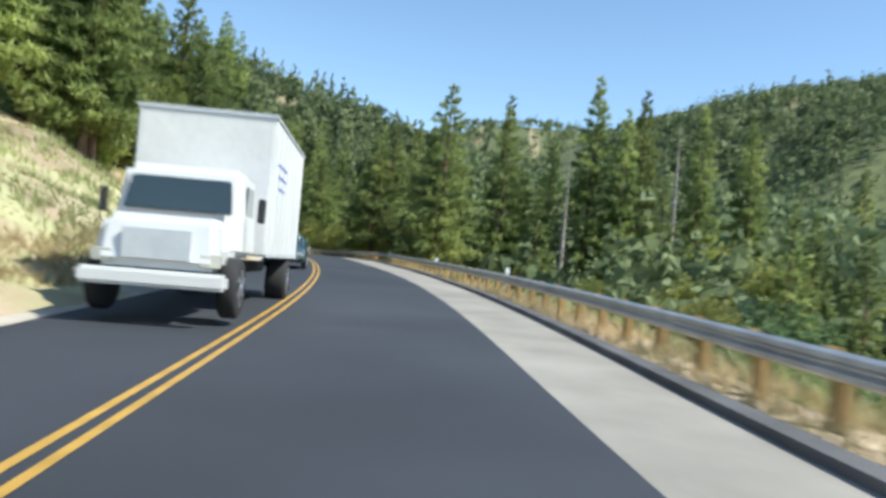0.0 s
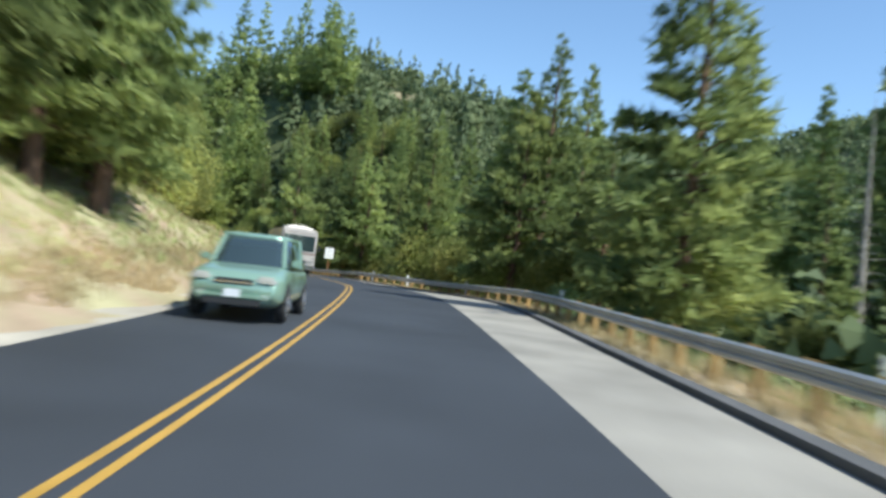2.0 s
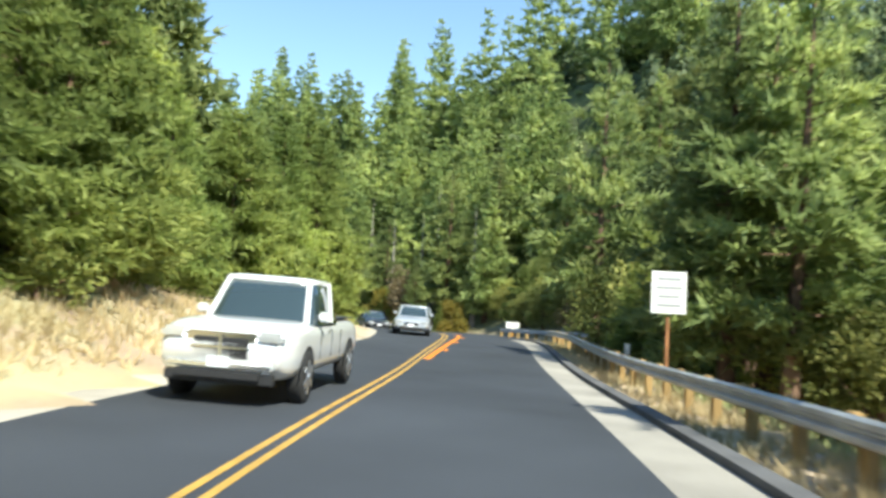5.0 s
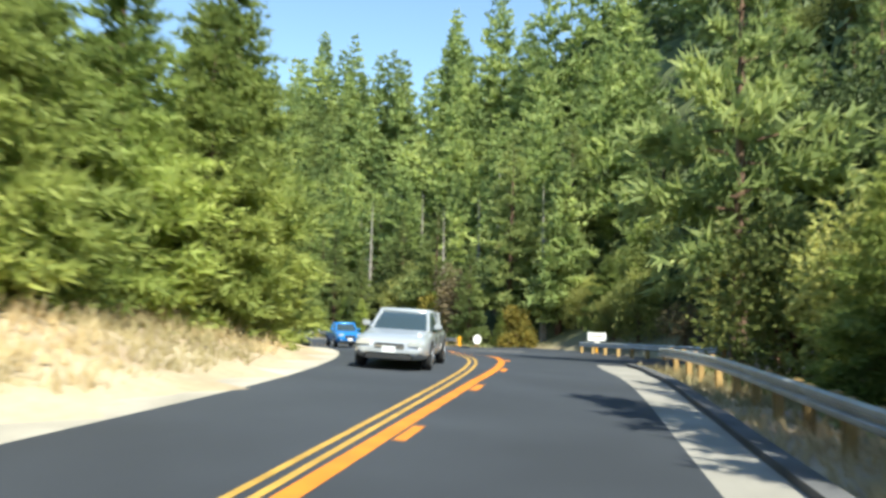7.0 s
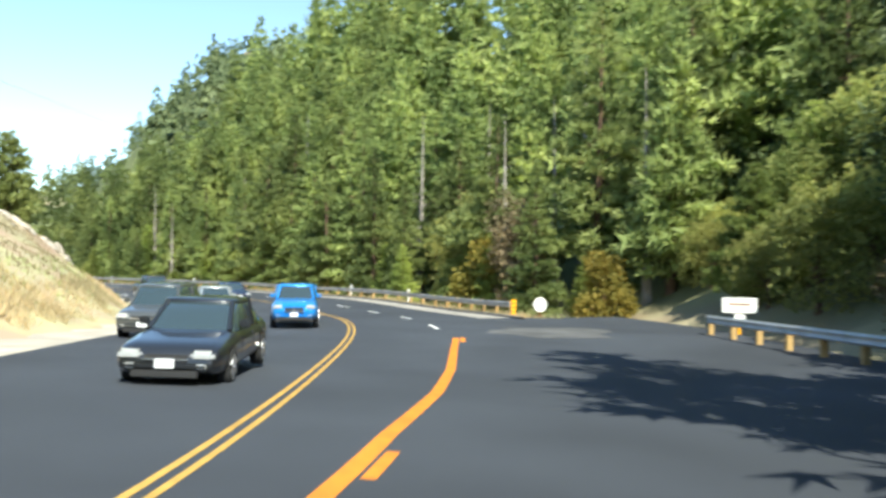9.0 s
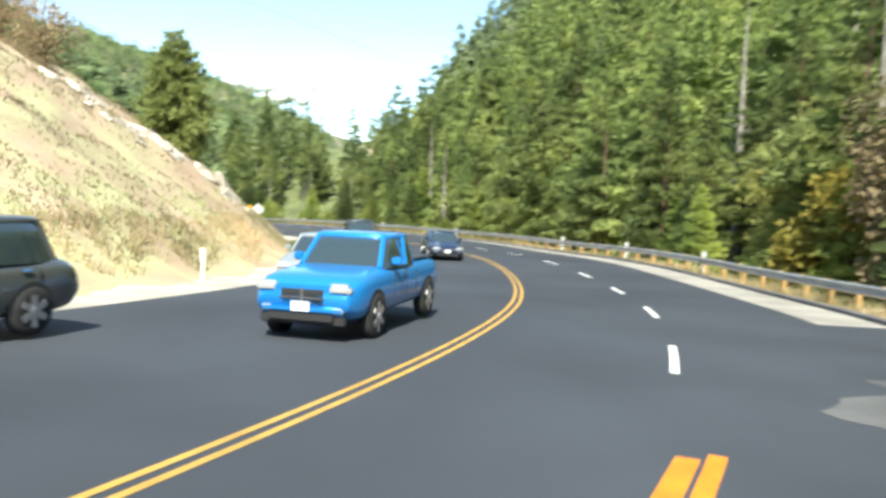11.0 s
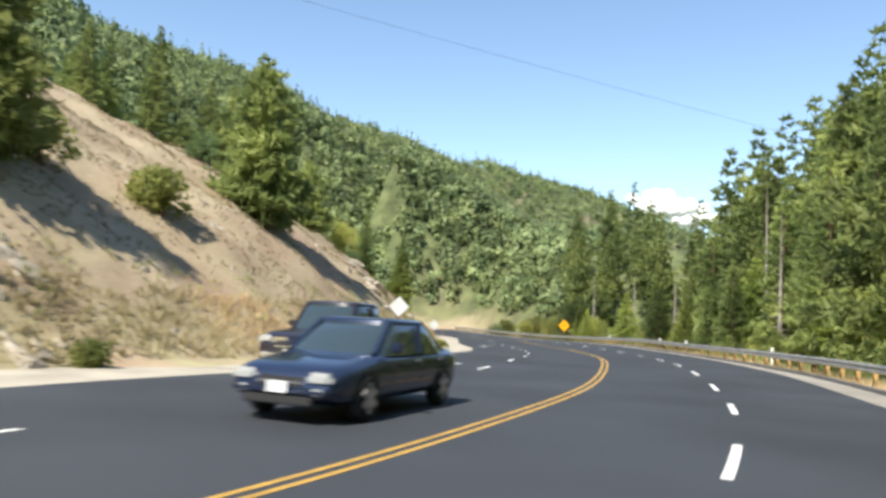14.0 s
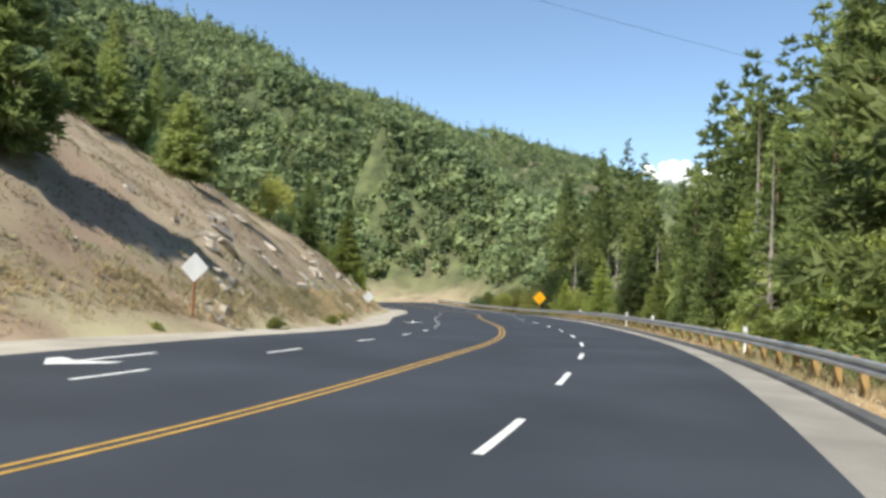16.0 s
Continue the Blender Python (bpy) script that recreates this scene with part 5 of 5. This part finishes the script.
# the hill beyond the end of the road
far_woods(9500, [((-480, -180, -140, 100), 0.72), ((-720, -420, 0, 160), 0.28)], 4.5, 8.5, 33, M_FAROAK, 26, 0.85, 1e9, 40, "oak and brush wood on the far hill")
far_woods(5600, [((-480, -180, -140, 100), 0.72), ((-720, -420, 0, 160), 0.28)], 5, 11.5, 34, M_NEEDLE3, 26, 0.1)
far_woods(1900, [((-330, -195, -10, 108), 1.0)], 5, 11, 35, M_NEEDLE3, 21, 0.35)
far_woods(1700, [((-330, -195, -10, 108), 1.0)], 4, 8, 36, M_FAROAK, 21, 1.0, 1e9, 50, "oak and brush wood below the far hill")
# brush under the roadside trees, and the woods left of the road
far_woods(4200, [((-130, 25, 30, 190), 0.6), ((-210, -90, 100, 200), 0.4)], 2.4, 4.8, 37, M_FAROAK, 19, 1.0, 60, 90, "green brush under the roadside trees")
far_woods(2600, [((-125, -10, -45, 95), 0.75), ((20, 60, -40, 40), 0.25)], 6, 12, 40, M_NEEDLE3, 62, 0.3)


# ---- rocks ----
def boulder(seed, sx, sy, sz):
    """An angular boulder with broken faces."""
    g = random.Random(seed)
    bm = bmesh.new()
    bmesh.ops.create_icosphere(bm, subdivisions=3, radius=0.5)
    planes = [Vector((g.gauss(0, 1), g.gauss(0, 1), g.gauss(0, 0.8))).normalized() for _ in range(17)]
    cut = [g.uniform(0.17, 0.33) for _ in planes]
    for v in bm.verts:
        for n, c in zip(planes, cut):
            d = v.co.dot(n) - c
            if d > 0:
                v.co -= n * d
        v.co = Vector((v.co.x * sx, v.co.y * sy, v.co.z * sz)) + Vector((0.02 * noise.noise(v.co * 5), 0.02 * noise.noise(v.co * 6), 0.02 * noise.noise(v.co * 7)))
    return bm


ROCKS = []
for i in range(7):
    g = random.Random(50 + i)
    ob = part("boulder", boulder(50 + i, g.uniform(1.2, 2.0), g.uniform(1.1, 1.7), g.uniform(0.55, 0.9)), M_ROCK, None)
    ROCKS.append(tagged(ob, "angular pale granite boulder on the slope", "rock", "rocks on the slopes"))
used_rocks = set()


def slope_turn(x, y):
    """The turn that lays a thing flat on the slope."""
    z = ground_z(np.array([x - 1.0, x + 1.0, x, x]), np.array([y, y, y - 1.0, y + 1.0]))
    n = Vector(((z[0] - z[1]) / 2, (z[2] - z[3]) / 2, 1.0)).normalized()
    return Vector((0, 0, 1)).rotation_difference(n).to_matrix().to_4x4()


def rock(i, s, lat, size, g):
    p = at(s, lat)
    z = on_ground(float(p[0]), float(p[1]), 0)
    m = Matrix.Translation((p[0], p[1], z - 0.2 * size)) @ slope_turn(float(p[0]), float(p[1])) @ pose(0, 0, 0, g.uniform(-14, 14), g.uniform(-14, 14), g.uniform(0, 360))
    ob = ROCKS[i % 7]
    if i % 7 in used_rocks:
        ob = copy_thing(ob, m)
    else:
        used_rocks.add(i % 7)
        ob.matrix_basis = m
    ob.scale = (size, size, size)


g = random.Random(3)
for i in range(34):
    u = i / 34
    rock(i, 57 + 10 * u + g.uniform(-1.2, 1.2), -4.7 - 5.4 * u + g.uniform(-0.6, 0.6), g.uniform(0.7, 1.5), g)
for i in range(84):
    u = i / 84
    rock(i + 3, 234.6 + 1.6 * math.sin(6 * u) + g.gauss(0, 1.7), -10.9 - 10.5 * u + g.uniform(-0.6, 0.6), g.uniform(0.5, 1.4) if i % 4 else g.uniform(1.4, 2.3), g)
for i in range(30):
    rock(i, g.uniform(240, 256), -g.uniform(10.5, 20), g.uniform(0.25, 0.7), g)
for i in range(60):
    rock(i + 1, g.uniform(270, 322), -g.uniform(10.3, 19), g.uniform(0.5, 1.7), g)
for s, lat in ((267, -11.2), (274, -12.3), (277, -14.2), (283, -16.5), (287, -14.8), (296, -13.6), (305, -14.1), (311, -16.0), (317, -13.1), (322, -12.2)):
    for i in range(8):
        rock(i, s + g.gauss(0, 1.5), lat + g.gauss(0, 0.7), g.uniform(0.6, 1.7), g)
for i in range(90):
    rock(i + 4, g.uniform(222, 300), -g.uniform(10.6, 20), g.uniform(0.1, 0.34), g)
for i in range(10):
    rock(i + 2, g.uniform(26, 56), -g.uniform(4.6, 8), g.uniform(0.3, 0.8), g)


# ---- grass ----
def grass(n, s0, s1, fa, fb, h0, h1, material, label, seed, width=0.02):
    """Tufts of blades over a stretch of the verge, all in one mesh."""
    g = np.random.default_rng(seed)
    s = g.uniform(s0, s1, n)
    u = g.random(n)
    a, b = fa(s), fb(s)
    p = at(s, a + (b - a) * u)
    z = ground_z(p[:, 0], p[:, 1])
    pts = np.stack([p[:, 0], p[:, 1], z - 0.02], 1)
    dirs = np.repeat(np.array([[0, 0, 1.3]]), n, 0) + g.normal(0, 0.3, (n, 3))
    V, F = tufts(pts, dirs, g.uniform(h0, h1, n), width * g.uniform(0.7, 1.5, n), g, 3, True)
    return tagged(array_ob("grass", V, F, material), label, "grass", kind="stuff")


rs = lambda s: right_shoulder(s) + 0.35
for s0, s1 in ((20, S_JUNC0), (S_JUNC1, 330)):
    grass(int(70 * (s1 - s0)), s0, s1, rs, lambda s: rs(s) + 2.6, 0.12, 0.38, M_DRY, "dry yellow grass round the guardrail posts", 41)
    grass(int(30 * (s1 - s0)), s0, s1, lambda s: rs(s) + 1.8, lambda s: rs(s) + 6.0, 0.25, 0.6, M_GREENGRASS, "green weeds behind the guardrail", 42, 0.04)
ls = lambda s: left_shoulder(s) - 0.1
grass(9000, 22, 118, ls, lambda s: ls(s) - 1.6, 0.15, 0.4, M_DRY, "dry yellow grass at the foot of the bank", 43)
grass(16000, 22, 118, lambda s: ls(s) - 0.8, lambda s: ls(s) - 9.0, 0.12, 0.35, M_GREENGRASS, "green weeds on the cut bank", 44, 0.022)
grass(9000, 22, 128, lambda s: ls(s) - 1.2, lambda s: ls(s) - 10.0, 0.15, 0.4, M_DRY, "dry grass on the cut bank", 45, 0.018)
grass(9000, 118, 205, ls, lambda s: ls(s) - 3.2, 0.15, 0.5, M_DRY, "dry yellow grass before the young pines", 46)
grass(12000, 200, 325, ls, lambda s: ls(s) - 2.2, 0.15, 0.4, M_DRY, "dry yellow grass at the foot of the slope", 47)
grass(2600, 200, 325, lambda s: ls(s) - 0.9, lambda s: ls(s) - 3.6, 0.1, 0.25, M_GREENGRASS, "green weeds at the foot of the slope", 48, 0.02)
grass(48000, 198, 325, lambda s: ls(s) - 1.8, lambda s: ls(s) - 19.0, 0.05, 0.17, M_DRY, "sparse dry grass on the slope", 49, 0.02)

# ---- signs and markers ----
for s, lat in ((57, 7.9), (76, 8.2), (98, 8.7), (116, 8.5), (126, 7.3), (134, 6.9), (156, 6.9), (232, 10.9), (241, 10.8), (250, 10.4), (271, 9.8), (290, 9.9), (297, 9.9), (318, 10.0)):
    delineator(s, lat)
for s, lat in ((117, -4.2), (216, -9.9)):
    delineator(s, lat)
rect_sign(150, 6.9, foot=2.15)
diamond_sign(137, -5.2, foot=1.1, up=-0.25, label="back of a diamond warning sign on the bank")
diamond_sign(266, -11.0, 0.8, 1.25, label="back of a diamond warning sign below the slope")
diamond_sign(312, -10.4, 0.8, 1.3, label="back of a far diamond warning sign")
diamond_sign(340, 10.5, 1.25, 1.5, True, "amber diamond sign with a black curve arrow")


def rail_end_marker():
    root = tagged(new("object_marker"), "amber and black striped marker at the rail's end", "marker sign")
    part("panel", box(0.3, 0.02, 0.8, (0, 0, 0.15), 0.005), M_SIGNYEL, root, "amber panel")
    for k in range(3):
        bm = box(0.34, 0.006, 0.07, (0, -0.014, 0.28 + 0.22 * k))
        part("stripe", bm, M_BLACK, root, "black stripe")
    part("post", box(0.06, 0.04, 0.9, (0, 0.035, -0.3), 0.005), M_SIGNWOOD, root)
    p = at(S_JUNC1 + 3.2, rail_lat(S_JUNC1 + 3) - 0.1)
    root.matrix_basis = pose(p[0], p[1], on_ground(float(p[0]), float(p[1]), 0), 0, 0, heading(S_JUNC1) + 10)


def round_marker():
    root = tagged(new("round_marker"), "round white disc marker beside the side road", "marker sign")
    bm = bmesh.new()
    tube(bm, (0, -0.01, 0.75), (0, 0.01, 0.75), 0.4, 0.4, 28)
    part("disc", bm, M_SIGNWHITE, root, "white disc")
    part("post", box(0.07, 0.05, 0.9, (0, 0.04, -0.3), 0.006), M_SIGNWOOD, root)
    p = at(S_JUNC1 + 2.2, 11.1)
    root.matrix_basis = pose(p[0], p[1], on_ground(float(p[0]), float(p[1]), 0), 0, 0, heading(S_JUNC1) + 10)


def small_sign():
    root = tagged(new("side_road_sign"), "small white sign on a yellow post at the side road", "road sign")
    part("panel", box(1.3, 0.02, 0.6, (0, 0, 1.25), 0.006), M_SIGNWHITE, root, "white panel")
    part("lettering", box(0.8, 0.006, 0.08, (0, -0.012, 1.55)), M_SIGNWOOD, root)
    part("tab", box(0.4, 0.02, 0.25, (0, 0, 0.95), 0.005), M_SIGNWHITE, root)
    part("post", box(0.1, 0.08, 1.8, (0, 0.05, -0.4), 0.006), M_SIGNYEL, root)
    p = at(202.3, 15.2)
    root.matrix_basis = pose(p[0], p[1], on_ground(float(p[0]), float(p[1]), 0) + 0.15, 0, 0, heading(165))


rail_end_marker()
round_marker()
small_sign()


def cross_rail():
    """The guardrail across the far side of the side road's mouth."""
    root = tagged(new("guardrail"), "grey guardrail across the end of the side road", "guardrail", "guardrails by the road")
    a, b = at(185, 14.0), at(202, 13.7)
    a, b = Vector(a), Vector(b)
    d = (b - a).normalized()
    n = Vector((d.y, -d.x, 0)).normalized()
    prof = [(-0.04, 0.43), (0.035, 0.49), (-0.04, 0.575), (-0.04, 0.605), (0.035, 0.68), (-0.04, 0.75), (-0.055, 0.74), (-0.055, 0.44)]
    V = [q - n * px + Vector((0, 0, pz)) for q in (a, b) for px, pz in prof]
    k = len(prof)
    mesh_ob("beam", V, [(j, (j + 1) % k, k + (j + 1) % k, k + j) for j in range(k)], M_RAIL, root, "galvanised W-section steel beam")
    m = int((b - a).length / 1.9)
    for i in range(m + 1):
        q = a + (b - a) * (i / m) + n * 0.17
        ob = part("post", box(0.16, 0.2, 1.2, (0, 0, -0.5), 0.012), M_POST, root)
        ob.matrix_basis = pose(q.x, q.y, q.z, 0, 0, math.degrees(math.atan2(d.y, d.x)))


cross_rail()

# ---- vehicles on the oncoming side ----
put_vehicle(box_truck(), 41.2, -1.35)
put_vehicle(sedan("dark green sedan in the oncoming lane", (0.05, 0.09, 0.085)), 61.5, -1.4)
put_vehicle(suv("pale green sport utility car in the oncoming lane", (0.25, 0.38, 0.30)), 83.5, -1.4)
put_vehicle(motorhome(), 127.0, -2.1)
put_vehicle(pickup("white pickup truck in the oncoming lane", (0.80, 0.80, 0.79), hood=1.18), 142.0, -1.5)
put_vehicle(sedan("silver sedan in the oncoming lane", (0.40, 0.42, 0.45)), 169.4, -1.7)
put_vehicle(sedan("black sedan in the oncoming lane", (0.02, 0.022, 0.026)), 188.0, -2.1)
put_vehicle(pickup("bright blue pickup truck in the oncoming lane", (0.02, 0.22, 0.62), L=5.2, W=1.85, H=1.75, roof1=3.3, rear=3.5, truck_bed=(3.6, 5.0), color_bumper=True), 206.5, -2.3)
put_vehicle(suv("dark grey minivan in the outer oncoming lane", (0.08, 0.085, 0.085), L=4.9, H=1.72, hood=0.98), 200.0, -6.3)
put_vehicle(suv("silver grey wagon in the outer oncoming lane", (0.30, 0.32, 0.33), H=1.6, hood=0.95), 216.0, -6.0)
put_vehicle(sedan("dark blue sedan in the inner oncoming lane", (0.015, 0.025, 0.06)), 235.4, -2.3)
put_vehicle(pickup("black pickup truck in the outer oncoming lane", (0.025, 0.02, 0.03), L=5.5), 242.8, -6.2)


# ---- a cloud over the valley's end ----
def cloud(x, y, z, size, seed):
    g = random.Random(seed)
    bm = bmesh.new()
    for i in range(34):
        r = g.uniform(0.10, 0.24) * size
        c = Vector((g.uniform(-0.15, 0.15) * size, g.gauss(0, 0.30) * size, abs(g.gauss(0, 0.14)) * size))
        n = len(bm.verts)
        bmesh.ops.create_icosphere(bm, subdivisions=2, radius=r, matrix=Matrix.Translation(c))
    for v in bm.verts:
        v.co += v.normal * 0.02 * size * noise.noise(v.co * (9 / size))
    ob = part("cloud", bm, plain("cloud white", (0.9, 0.9, 0.92), 1.0), None, smooth=True)
    ob.matrix_basis = pose(x, y, z)
    return tagged(ob, "small white cumulus cloud above the ridge", "cloud", kind="structure")


cloud(-1550, 90, 205, 75, 5)
cloud(-1550, 150, 185, 60, 6)


# ---- a cable across the valley ----
def cable(a, b, sag, r):
    a, b = Vector(a), Vector(b)
    pts = [a.lerp(b, k / 24) - Vector((0, 0, sag * 4 * (k / 24) * (1 - k / 24))) for k in range(25)]
    bm = bmesh.new()
    for p, q in zip(pts, pts[1:]):
        tube(bm, p, q, r, r, 5)
    return tagged(part("power_cable", bm, M_BLACK, None, smooth=True), "thin dark power cable high across the valley", "cable", kind="structure")


cable((-136, 28, 43), (-215, 184, 14), 1.0, 0.016)
